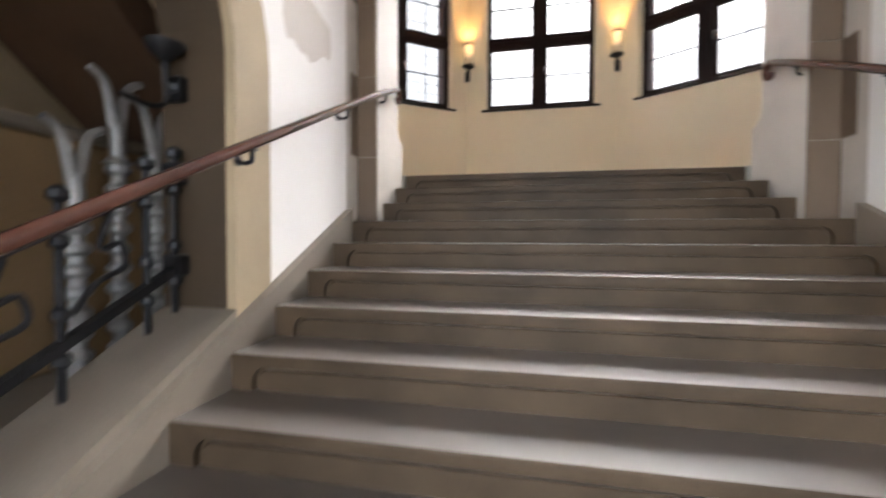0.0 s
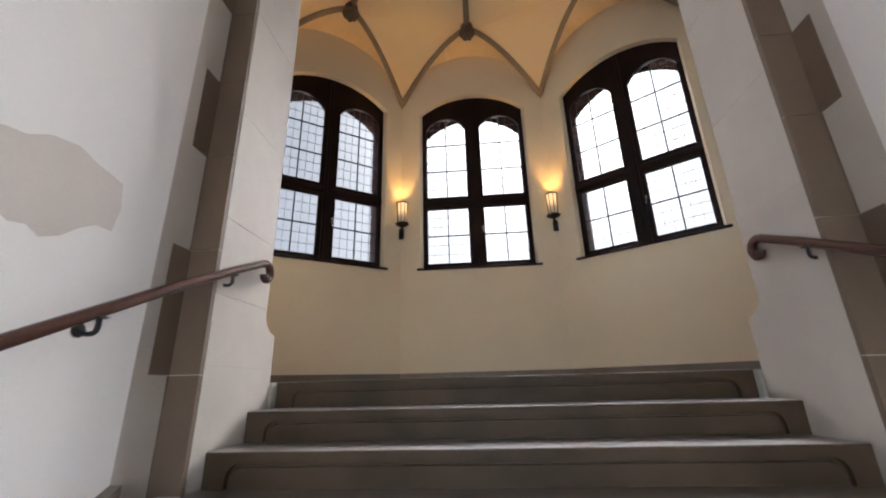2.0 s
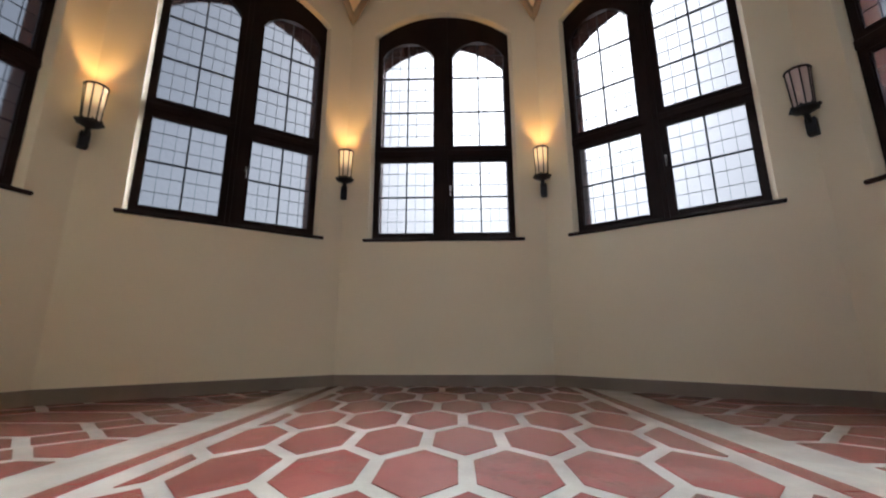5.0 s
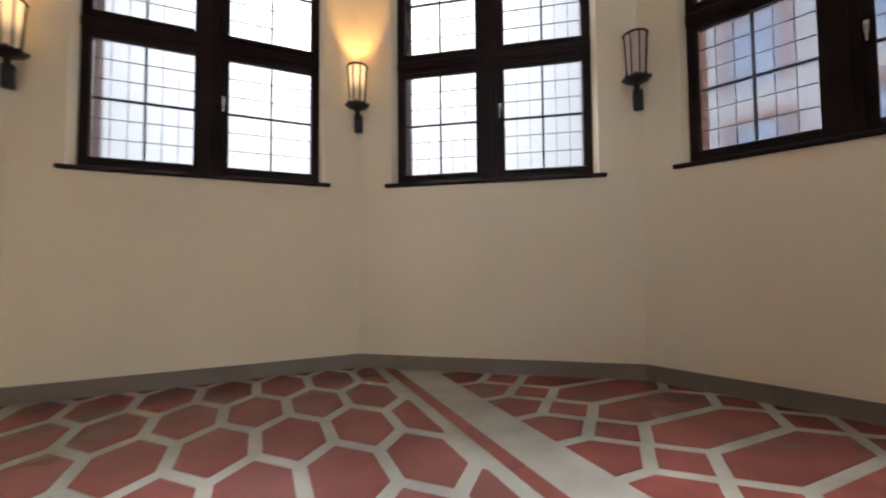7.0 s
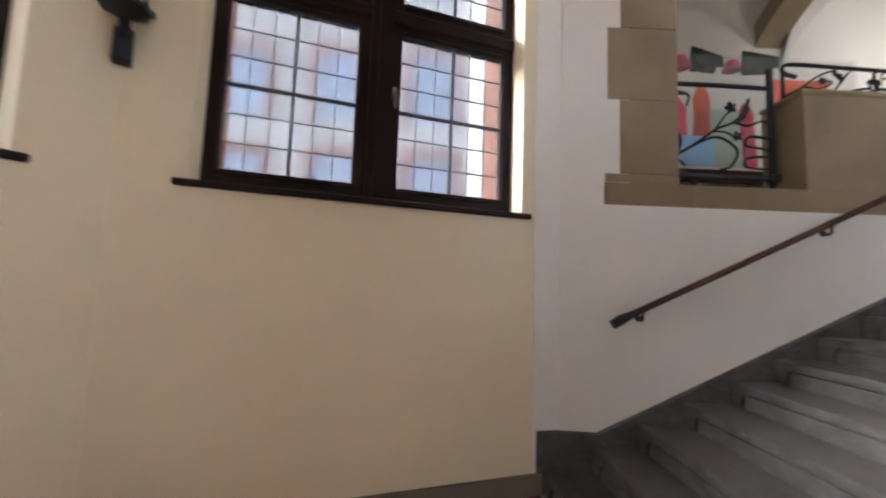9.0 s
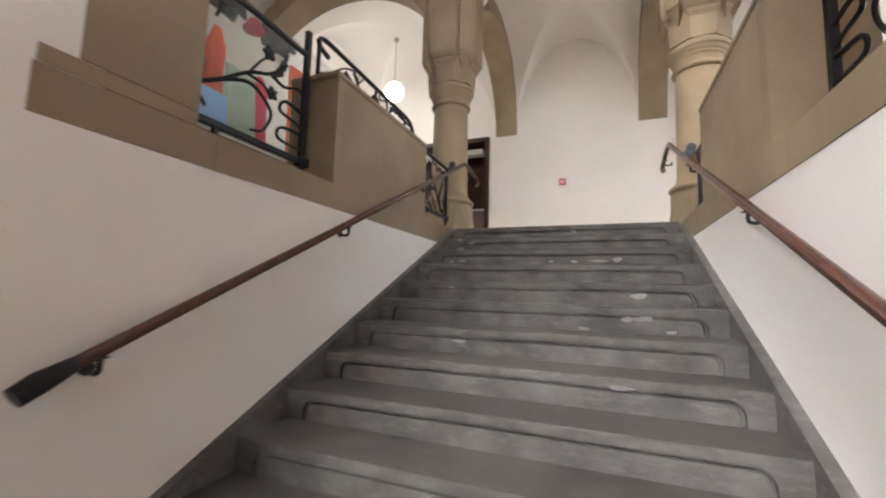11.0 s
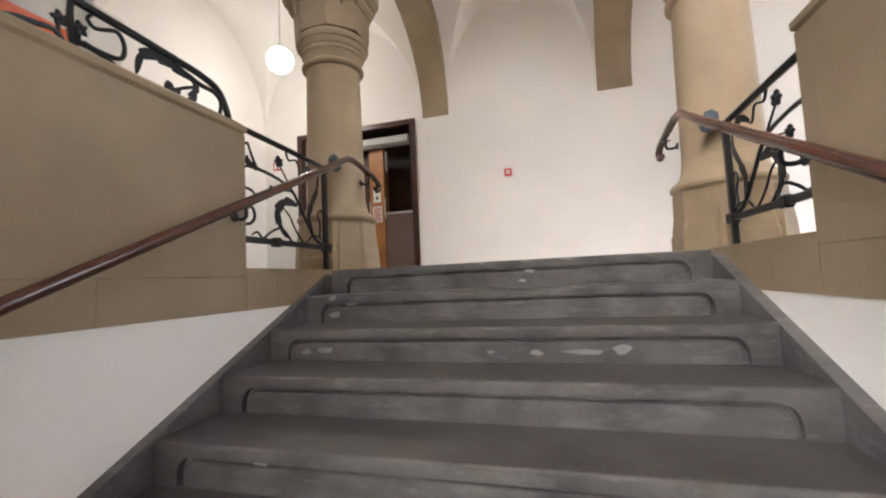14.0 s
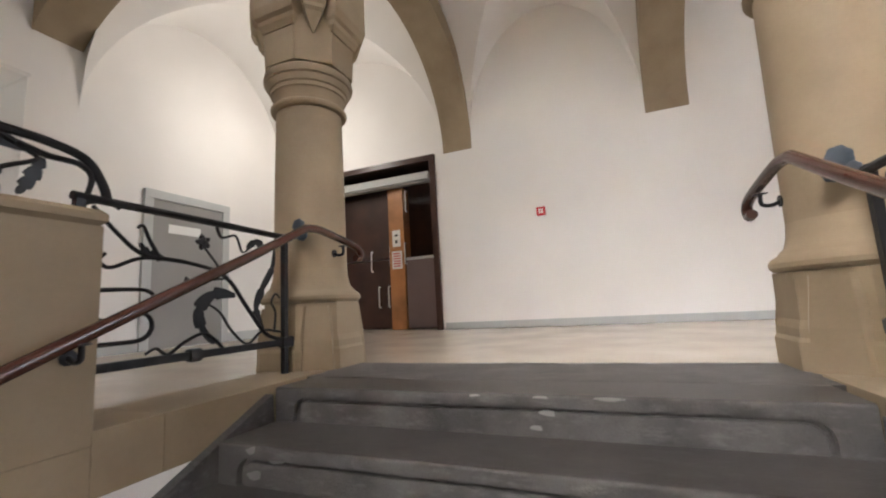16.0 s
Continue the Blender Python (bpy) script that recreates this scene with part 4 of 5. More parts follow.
# ---------------------------------------------------------------- wall lamps
def make_lamp(shade, words):
    lamp = thing("wall_lamp", (0, 0, 0), words, "wall lamp", "landing wall lamps")
    s = Shape()
    s.box(-0.045, 0.045, -0.075, 0.02, 0, 0.19, 0.008)
    part("bracket", s, IRON, lamp)
    s = Shape()
    s.tube([(0, -0.06, 0.15), (0, -0.11, 0.16), (0, -0.16, 0.20), (0, -0.16, 0.26)], 0.028, 8)
    s.lathe(0, -0.16, [(0.03, 0.20), (0.08, 0.225), (0.118, 0.245), (0.118, 0.27), (0.07, 0.28)], 16)
    for j in range(8):
        a = 2 * math.pi * j / 8
        s.lathe(0.118 * math.cos(a), -0.16 + 0.118 * math.sin(a), [(0.004, 0.245), (0.016, 0.25), (0.018, 0.265), (0.01, 0.285)], 6)
    part("cup", s, IRON, lamp, smooth=True)
    s = Shape()
    n = 16
    for r0, z0, r1, z1 in ((0.084, 0.28, 0.104, 0.69),):
        s.loft([[(r * math.cos(2 * math.pi * j / n), -0.16 + r * math.sin(2 * math.pi * j / n), z) for j in range(n)] for r, z in ((r0, z0), (r1, z1))], caps=False)
    part("shade", s, shade, lamp, "tapered glass shade", smooth=True)
    for j in range(8):
        a = 2 * math.pi * (j + 0.5) / 8
        s = Shape()
        s.tube([(0.088 * math.cos(a), -0.16 + 0.088 * math.sin(a), 0.27), (0.108 * math.cos(a), -0.16 + 0.108 * math.sin(a), 0.70)], 0.0075, 6)
        part("rib", s, IRON, lamp, smooth=True)
    s = Shape()
    s.tube([(0.108 * math.cos(2 * math.pi * j / 24), -0.16 + 0.108 * math.sin(2 * math.pi * j / 24), 0.695) for j in range(25)], 0.012, 6)
    part("rim", s, IRON, lamp, smooth=True)
    return lamp


def lamp_pose(i):
    v = vertex(i)
    return Matrix.Translation((v.x, v.y, 4.78)) @ Matrix.Rotation(-radians(36 * i), 4, "Z") @ Matrix.Translation((0, -0.03, 0))


first = make_lamp(LAMP_GLASS, "black iron wall lamp with a lit tapered glass shade")
first.matrix_basis = lamp_pose(-1.5)
for i in (-0.5, 0.5):
    copy_thing(first, lamp_pose(i))
make_lamp(DULL_GLASS, "black iron wall lamp with an unlit pinkish glass shade").matrix_basis = lamp_pose(1.5)
for i in (-1.5, -0.5, 0.5):
    bulb = bpy.data.lights.new("lamp_bulb", "POINT")
    bulb.energy, bulb.color, bulb.shadow_soft_size = LAMP_WATTS, (1.0, 0.51, 0.14), 0.03
    b = new("lamp_bulb", bulb)
    b.matrix_world = lamp_pose(i) @ Matrix.Translation((0, -0.16, 0.45))

# ---------------------------------------------------------------- hall globe lamp
globe = thing("globe_lamp", (7.73, -2.90, 8.17), "white glass globe lamp hanging on a rod, lit", "ceiling lamp")
s = Shape()
s.lathe(0, 0, [(0.21 * math.sin(math.pi * j / 16) + 0.002, -0.21 * math.cos(math.pi * j / 16)) for j in range(17)], 28)
part("globe", s, GLOBE, globe, smooth=True)
s = Shape()
s.tube([(0, 0, 0.21), (0, 0, 9.45 - 8.17)], 0.01, 8)
s.lathe(0, 0, [(0.05, 1.20), (0.07, 1.25)], 16)
part("rod", s, STEEL, globe)
gl = bpy.data.lights.new("globe_light", "POINT")
gl.energy, gl.color, gl.shadow_soft_size = HALL_WATTS, (1.0, 0.93, 0.82), 0.22
new("globe_light", gl).location = (7.73, -2.90, 7.86)


# ---------------------------------------------------------------- handrails
def handrail(name, pts, brackets, side, label):
    rail = thing(name, pts[0], label, "handrail")
    s = Shape()
    s.tube(pts, 0.026, 12, flat=1.0)
    under(part("rail", s, RAIL_WOOD, rail, smooth=True), rail)
    for p in brackets:
        q = Shape()
        w = 0.075 * side
        q.tube(smooth_path([(p[0], p[1], p[2] - 0.02), (p[0], p[1], p[2] - 0.075), (p[0] + w * 0.5, p[1], p[2] - 0.085), (p[0] + w, p[1], p[2] - 0.07)], 4), 0.010, 8)
        q.lathe(p[0], p[1], [(0.02, p[2] - 0.03), (0.034, p[2] - 0.025), (0.015, p[2] - 0.02)], 8)
        q.tube([(p[0] + w - 0.006 * side, p[1], p[2] - 0.07), (p[0] + w, p[1], p[2] - 0.07)], 0.028, 10)
        under(part("bracket", q, IRON, rail, "black iron rail bracket", smooth=True), rail)
    return rail


def rail1(y):
    return 2.482 + (y - 3.232) * 0.487 - 0.06 * max(0.0, y - 3.5)


def curl(x, y, z, way):
    """Rolled end of a handrail."""
    return [(x, y + way * dy, z + dz) for dy, dz in ((0.0, 0.0), (0.05, 0.012), (0.09, -0.005), (0.11, -0.045), (0.09, -0.085), (0.05, -0.09), (0.035, -0.06))]


for x, sd in ((JL + 0.05, -1), (JR - 0.03, 1)):
    pts = [(x, y, rail1(y)) for y in (-0.3, 0.6, 1.5, 2.4, 3.3, 3.75)] + smooth_path(curl(x, 4.02, rail1(4.02), 1), 5)
    handrail("handrail_lower", pts, [(x, 3.72, rail1(3.72)), (x, 2.95, rail1(2.95)), (x, 1.95, rail1(1.95)), (x, 0.75, rail1(0.75))], sd,
             "varnished dark red wooden handrail on black iron brackets")


def rail2(y):
    return 3.36 + (4.08 - y) * (5.40 - 3.36) / (4.08 + 0.17)


for x, sd in ((OX - 0.085, 1), (IX + 0.085, -1)):
    end = [(x, -0.17, 5.41), (x, -0.30, 5.42), (x, -0.55, 5.385), (x, -0.72, 5.35), (x, -0.77, 5.31), (x, -0.75, 5.27), (x, -0.70, 5.275)]
    pts = [(x, 4.06, rail2(4.03) - 0.01)] + [(x, y, rail2(y)) for y in (3.97, 3.2, 2.2, 1.2, 0.2)] + smooth_path(end, 5)
    handrail("handrail_upper", pts, [(x, 3.85, rail2(3.85)), (x, 2.35, rail2(2.35)), (x, 0.95, rail2(0.95)), (x, -0.55, 5.37)], sd,
             "varnished dark brown wooden handrail with a curled end")
    s = Shape()
    s.tube([(x, 4.08, rail2(4.04) - 0.030), (x, 4.02, rail2(4.02) - 0.002), (x, 3.92, rail2(3.92))], 0.036, 12, taper=[1, 1.1, 0.75])
    part("rail_end", s, IRON, bpy.data.objects["handrail_upper" if sd > 0 else "handrail_upper.001"], "black rounded end cap", smooth=True).matrix_parent_inverse = Matrix.Translation(pts[0]).inverted()

# ---------------------------------------------------------------- outdoors
s = Shape()
s.box(-120, 120, -80, 160, -3.2, -3.0)
setting("ground", s, GROUND, "grey street paving outside", "ground")


# ---------------------------------------------------------------- wrought iron
def panel_place(x, ya, yb, za, zb):
    """Point of an iron panel from shares along it and up it."""
    return lambda p: Vector((x, ya + (yb - ya) * p[0], za + (zb - za) * p[1]))


def stem(s, at, pts, r=0.009):
    path = smooth_path([at(p) for p in pts], 5)
    n = len(path)
    s.tube(path, r, 6, taper=[1.0 - 0.35 * i / n for i in range(n)])


def leaf(s, at, pts, width, lobes=4):
    """Flat lobed acanthus leaf bent along a line."""
    path = smooth_path([at(p) for p in pts], 12)
    n = len(path) - 1
    left, right = [], []
    for i, p in enumerate(path):
        d = (path[min(i + 1, n)] - path[max(i - 1, 0)]).normalized()
        side = Vector((0, -d.z, d.y))
        t = i / n
        w = width * (math.sin(math.pi * min(1, 0.12 + 0.88 * t)) ** 0.7) * (0.50 + 0.50 * (lobes * t % 1.0) ** 0.6)
        off = Vector((0.012 * math.sin(math.pi * t), 0, 0))
        left.append(p + side * w + off)
        right.append(p - side * w * 0.8 + off)
    th = Vector((0.004, 0, 0))
    s.loft([[a + th, b + th, b - th, a - th] for a, b in zip(left, right)])


def flower(s, c, r):
    """Small iron rosette with five lobes."""
    rings = []
    for dx, k, wave in ((-0.024, 0.10, 0), (-0.018, 0.36, 0), (-0.014, 0.42, 0.05), (-0.012, 0.85, 0.28), (0.0, 1.0, 0.30), (0.012, 0.85, 0.28), (0.014, 0.42, 0.05), (0.018, 0.36, 0), (0.024, 0.10, 0)):
        rings.append([c + Vector((dx * r / 0.04, math.cos(a) * r * k * (1 + wave * math.cos(5 * a)), math.sin(a) * r * k * (1 + wave * math.cos(5 * a)))) for a in [2 * math.pi * q / 30 for q in range(30)]])
    s.loft(rings)


def side_panel(x, name, ya=0.76, zt=5.42):
    g = thing(name, (x, 0.2, HZ - 0.08), "black wrought iron railing panel with leaves, tendrils and rosettes", "railing", "stair railings")
    yb, za, zb = -0.32, 4.72, zt - 0.02
    at = panel_place(x, ya, yb, za, zb)
    s = Shape()
    s.box(x - 0.014, x + 0.014, yb - 0.03, ya + 0.04, za - 0.02, za + 0.02, 0.004)
    s.box(x - 0.026, x + 0.026, yb - 0.06, yb + 0.03, za - 0.035, za + 0.035, 0.008)
    s.box(x - 0.024, x + 0.024, 0.28, 0.34, za - 0.033, za + 0.033, 0.008)
    under(part("bottom_bar", s, IRON, g), g)
    s = Shape()
    s.tube([(x, ya + 0.04, zt + 0.01), (x, 0.2, zt), (x, yb, zt - 0.01), (x, yb - 0.06, zt - 0.012)], 0.019, 8, flat=1.2)
    under(part("top_rail", s, IRON, g, smooth=True), g)
    for yy, z1 in ((yb, zt + 0.01), (ya + 0.015, zt + 0.02)):
        s = Shape()
        s.box(x - 0.017, x + 0.017, yy - 0.017, yy + 0.017, 4.432, z1, 0.004)
        under(part("post", s, IRON, g), g)
    s = Shape()
    for pts, r in (([(0.97, 0.03), (0.86, 0.10), (0.74, 0.33), (0.60, 0.60), (0.40, 0.69), (0.22, 0.72), (0.12, 0.84), (0.03, 1.0)], 0.013),
                   ([(0.40, 0.69), (0.22, 0.70), (0.10, 0.62), (0.06, 0.66), (0.08, 0.71)], 0.011),
                   ([(0.28, 0.71), (0.24, 0.82), (0.21, 0.92), (0.19, 0.90)], 0.010),
                   ([(0.60, 0.60), (0.53, 0.74), (0.48, 0.83)], 0.008),
                   ([(0.60, 0.58), (0.50, 0.56), (0.42, 0.53)], 0.008),
                   ([(0.97, 0.10), (0.84, 0.13), (0.74, 0.03), (0.64, 0.16), (0.58, 0.30), (0.52, 0.37)], 0.009),
                   ([(0.60, 0.02), (0.50, 0.15), (0.40, 0.10), (0.33, 0.03), (0.28, 0.08), (0.24, 0.05)], 0.010),
                   ([(0.0, 0.47), (0.12, 0.48), (0.22, 0.48), (0.26, 0.45)], 0.012),
                   ([(0.0, 0.14), (0.12, 0.14), (0.22, 0.15), (0.26, 0.22), (0.24, 0.31), (0.16, 0.33), (0.10, 0.29), (0.05, 0.30)], 0.012),
                   ([(0.55, 1.0), (0.58, 0.92), (0.66, 0.95), (0.70, 0.82), (0.75, 0.86)], 0.009),
                   ([(0.92, 0.10), (0.93, 0.28), (0.90, 0.38), (0.93, 0.46), (0.96, 0.42)], 0.008)):
        s = Shape()
        stem(s, at, pts, r)
        under(part("tendril", s, IRON, g, smooth=True), g)
    for pts, w in (([(0.66, 0.44), (0.55, 0.45), (0.48, 0.34), (0.49, 0.20), (0.55, 0.06)], 0.045),
                   ([(0.84, 0.14), (0.80, 0.32), (0.84, 0.50), (0.91, 0.70), (0.92, 0.88)], 0.032),
                   ([(0.73, 0.86), (0.80, 0.93), (0.88, 0.88), (0.92, 0.95)], 0.030),
                   ([(0.30, 0.70), (0.24, 0.73), (0.20, 0.80)], 0.028)):
        s = Shape()
        leaf(s, at, pts, w)
        under(part("leaf", s, IRON, g), g)
    for c, r in (((0.48, 0.86), 0.036), ((0.41, 0.53), 0.030)):
        s = Shape()
        flower(s, at(c), r)
        under(part("rosette", s, IRON, g, smooth=True), g)
    s = Shape()
    way = 1 if x < 4 else -1
    for du, dz, r in ((0.050, 0.075, 0.050), (0.080, 0.012, 0.044), (0.015, 0.020, 0.034)):
        c = Vector((x + way * du, yb - 0.08, zt + dz))
        rim = [math.pi * 2 * m / 24 for m in range(24)]
        s.loft([[c + Vector((math.cos(q) * r * k * (1 + 0.07 * math.cos(7 * q)), dy, math.sin(q) * r * k * (1 + 0.07 * math.cos(7 * q)))) for q in rim] for dy, k in ((-0.016, 0.35), (-0.012, 0.8), (-0.004, 1), (0.004, 1), (0.012, 0.8), (0.016, 0.35))])
    under(part("finial", s, SLATE, g, "blue grey trefoil finial", smooth=True), g)
    return g


def top_railing(x, name):
    """Low railing on the parapet that bends down to the side panel."""
    g = thing(name, (x, 1.6, 5.34), "black wrought iron railing on top of the stone parapet", "railing", "stair railings")
    at = panel_place(x, 2.42, 0.78, 5.345, 5.65)
    s = Shape()
    pts = [(x, 2.30, 5.55), (x, 2.40, 5.58), (x, 2.42, 5.63), (x, 2.34, 5.665), (x, 2.0, 5.66), (x, 1.5, 5.645), (x, 1.15, 5.635), (x, 0.95, 5.625), (x, 0.82, 5.59), (x, 0.755, 5.50), (x, 0.73, 5.42)]
    s.tube(smooth_path(pts, 5), 0.019, 8)
    under(part("top_rail", s, IRON, g, smooth=True), g)
    s = Shape()
    s.tube([(x, 2.42, 5.335), (x, 2.42, 5.63)], 0.016, 8)
    under(part("post", s, IRON, g, smooth=True), g)
    s = Shape()
    stem(s, at, [(0.84, 0.80), (0.90, 0.73), (0.96, 0.72), (0.99, 0.57), (0.98, 0.25), (0.97, -0.03)], 0.014)
    under(part("brace", s, IRON, g, smooth=True), g)
    s = Shape()
    stem(s, at, [(0.93, 0.0), (0.98, 0.20), (1.03, 0.26), (1.06, 0.20)], 0.013)
    under(part("scroll", s, IRON, g, smooth=True), g)
    s = Shape()
    for pts, r in (([(0.02, 0.1), (0.10, 0.35), (0.20, 0.75), (0.30, 0.95)], 0.012), ([(0.12, 0.4), (0.20, 0.35), (0.27, 0.55), (0.22, 0.65)], 0.011), ([(0.20, 0.02), (0.28, 0.3), (0.33, 0.65), (0.38, 0.95)], 0.011),
                   ([(0.36, 0.02), (0.38, 0.30), (0.44, 0.40), (0.48, 0.42), (0.50, 0.22)], 0.014), ([(0.52, 0.0), (0.52, 0.30), (0.51, 0.65), (0.51, 0.98)], 0.018),
                   ([(0.50, 0.30), (0.485, 0.45), (0.49, 0.60)], 0.010), ([(0.52, 0.30), (0.53, 0.45), (0.53, 0.60)], 0.010),
                   ([(0.53, 0.42), (0.58, 0.40), (0.62, 0.32), (0.635, 0.18), (0.63, 0.0)], 0.013), ([(0.54, 0.44), (0.58, 0.42), (0.63, 0.46), (0.645, 0.60), (0.64, 0.78), (0.62, 0.86), (0.57, 0.74), (0.55, 0.82), (0.56, 0.92)], 0.012),
                   ([(0.79, 0.35), (0.83, 0.49), (0.88, 0.66), (0.84, 0.78), (0.80, 0.90)], 0.011)):
        s = Shape()
        stem(s, at, pts, r)
        under(part("tendril", s, IRON, g, smooth=True), g)
    for pts, w in (([(0.10, 0.35), (0.16, 0.20), (0.22, 0.05)], 0.035), ([(0.28, 0.9), (0.33, 0.75), (0.33, 0.55)], 0.035), ([(0.86, 0.74), (0.80, 0.82), (0.75, 0.84), (0.70, 0.72), (0.68, 0.36)], 0.040), ([(0.89, 0.68), (0.875, 0.40), (0.85, 0.16)], 0.034)):
        s = Shape()
        leaf(s, at, pts, w)
        under(part("leaf", s, IRON, g), g)
    for c, r in (((0.79, 0.30), 0.052), ((0.488, 0.62), 0.028), ((0.532, 0.62), 0.028), ((0.22, 0.60), 0.032)):
        s = Shape()
        flower(s, at(c), r)
        under(part("rosette", s, IRON, g, smooth=True), g)
    return g


def opening_grille(x, name):
    g = thing(name, (x, 3.0, 4.43), "black wrought iron grille with curling stems in the wall opening", "railing", "stair railings")
    at = panel_place(x, 3.50, 2.54, 4.62, 5.42)
    s = Shape()
    s.box(x - 0.02, x + 0.02, 2.50, 3.50, 4.60, 4.64, 0.005)
    s.box(x - 0.03, x + 0.03, 2.49, 2.58, 4.585, 4.655, 0.008)
    under(part("bottom_bar", s, IRON, g), g)
    s = Shape()
    s.tube([(x, 3.50, 5.44), (x, 3.0, 5.44), (x, 2.54, 5.43)], 0.021, 8)
    under(part("top_rail", s, IRON, g, smooth=True), g)
    s = Shape()
    s.box(x - 0.019, x + 0.019, 2.52, 2.56, 4.435, 5.62, 0.004)
    under(part("post", s, IRON, g), g)
    s = Shape()
    s.box(x - 0.014, x + 0.014, 3.22, 3.25, 4.435, 4.62, 0.003)
    under(part("post", s, IRON, g), g)
    s = Shape()
    for pts, r in (([(0.03, 0.10), (0.12, 0.22), (0.28, 0.34), (0.48, 0.52), (0.66, 0.62), (0.80, 0.78)], 0.016), ([(0.03, 0.10), (0.14, 0.16), (0.20, 0.10)], 0.014), ([(0.12, 0.22), (0.16, 0.40), (0.08, 0.60), (0.04, 0.80), (0.12, 0.93), (0.24, 0.90), (0.22, 0.78)], 0.015),
                   ([(0.28, 0.34), (0.50, 0.44), (0.68, 0.30), (0.62, 0.12), (0.52, 0.08)], 0.013), ([(0.48, 0.52), (0.56, 0.66), (0.62, 0.74)], 0.010), ([(0.66, 0.62), (0.78, 0.58), (0.92, 0.64), (0.98, 0.60)], 0.012),
                   ([(0.98, 0.44), (0.80, 0.46), (0.76, 0.36), (0.90, 0.33), (0.98, 0.30)], 0.013), ([(0.98, 0.24), (0.78, 0.22), (0.76, 0.12), (0.98, 0.10)], 0.013), ([(0.45, 0.50), (0.56, 0.50), (0.66, 0.46)], 0.010)):
        s = Shape()
        stem(s, at, pts, r)
        under(part("tendril", s, IRON, g, smooth=True), g)
    for pts, w in (([(0.08, 0.58), (0.04, 0.75), (0.10, 0.92), (0.22, 0.92)], 0.055), ([(0.66, 0.60), (0.76, 0.72), (0.80, 0.90)], 0.040), ([(0.02, 0.30), (0.06, 0.45), (0.04, 0.60)], 0.04)):
        s = Shape()
        leaf(s, at, pts, w)
        under(part("leaf", s, IRON, g), g)
    for c, r in (((0.63, 0.78), 0.045), ((0.68, 0.46), 0.040)):
        s = Shape()
        flower(s, at(c), r)
        under(part("rosette", s, IRON, g, smooth=True), g)
    return g


for x in (5.39, 2.385):
    side_panel(x, "iron_railing", *((0.82, 5.42) if x > 4 else (0.91, 5.36)))
    top_railing(x, "parapet_railing")
    opening_grille(x, "iron_grille")

# ---------------------------------------------------------------- timber portal in the back wall of the hall
portal = thing("portal", (6.9, YB, HZ), "dark brown timber portal with built-in cupboards", "portal")
P0, P1, PT = 5.90, 8.42, 7.44
s = Shape()
s.box(P0, P0 + 0.10, YB - 0.10, YB + 0.035, HZ, PT, 0.008)
s.box(P1 - 0.10, P1, YB - 0.10, YB + 0.035, HZ, PT, 0.008)
s.box(P0 + 0.10, P1 - 0.10, YB - 0.10, YB + 0.035, PT - 0.10, PT, 0.008)
under(part("casing", s, DOOR_WOOD, portal), portal)
s = Shape()
s.box(P0 - 0.2, P1 + 0.2, YB - 1.20, YB - 1.15, HZ - 0.05, PT + 0.2)
s.box(P0 - 0.2, P0 - 0.15, YB - 1.15, YB - 0.3, HZ - 0.05, PT + 0.2)
s.box(P1 + 0.15, P1 + 0.2, YB - 1.15, YB - 0.3, HZ - 0.05, PT + 0.2)
s.box(P0 - 0.2, P1 + 0.2, YB - 1.15, YB - 0.3, PT + 0.1, PT + 0.2)
under(part("niche", s, DOOR_WOOD, portal), portal)
s = Shape()
s.box(P0 - 0.2, P1 + 0.2, YB - 1.2, YB - 0.001, HZ - 0.1, HZ - 0.004)
under(part("threshold", s, HALL_FLOOR, portal), portal)
s = Shape()
s.box(6.70, 7.00, YB - 0.55, YB - 0.30, HZ, 7.05, 0.006)
under(part("post_panel", s, ORANGE_WOOD, portal, "oak veneer panel between the cupboards"), portal)
s = Shape()
s.box(P0 + 0.10, 6.67, YB - 0.42, YB - 0.30, HZ + 0.02, 5.72, 0.006)
under(part("cupboard_door", s, TAUPE, portal, "taupe lower cupboard door"), portal)
s = Shape()
s.box(P0 + 0.10, 6.69, YB - 0.46, YB - 0.29, 5.724, 5.765, 0.004)
under(part("shelf_edge", s, GREY_TRIM, portal, "pale shelf edge"), portal)
s = Shape()
s.box(7.03, P1 - 0.12, YB - 0.60, YB - 0.45, HZ + 0.02, 5.78, 0.006)
s.box(7.03, P1 - 0.12, YB - 0.62, YB - 0.47, 5.80, 7.02, 0.006)
under(part("cupboard_door", s, DOOR_WOOD, portal), portal)
s = Shape()
s.box(6.10, 8.22, YB - 0.30, YB - 0.12, 7.08, 7.22, 0.012)
for j in range(51):
    s.box(6.10 + 0.0412 * j, 6.125 + 0.0412 * j, YB - 0.29, YB - 0.16, 7.055, 7.08)
under(part("roller_shutter", s, GREY_TRIM, portal, "pale grey roller shutter housing"), portal)
for x, z, y in ((6.62, 6.78, YB - 0.31), (6.66, 5.84, YB - 0.29), (7.04, 5.84, YB - 0.44), (7.44, 5.76, YB - 0.44), (7.30, 5.1, YB - 0.44), (7.10, 5.1, YB - 0.44)):
    s = Shape()
    s.tube(smooth_path([(x, y, z - 0.18), (x, y + 0.05, z - 0.17), (x, y + 0.05, z), (x, y + 0.05, z + 0.17), (x, y, z + 0.18)], 4), 0.012, 8)
    under(part("handle", s, PAPER, portal, "pale metal bow handle", smooth=True), portal)
s = Shape()
s.box(6.77, 6.93, YB - 0.299, YB - 0.292, 5.98, 6.28, 0.001)
under(part("sign_plate", s, PAPER, portal, "white sign plate"), portal)
s = Shape()
s.box(6.75, 6.95, YB - 0.299, YB - 0.292, 5.58, 5.90, 0.001)
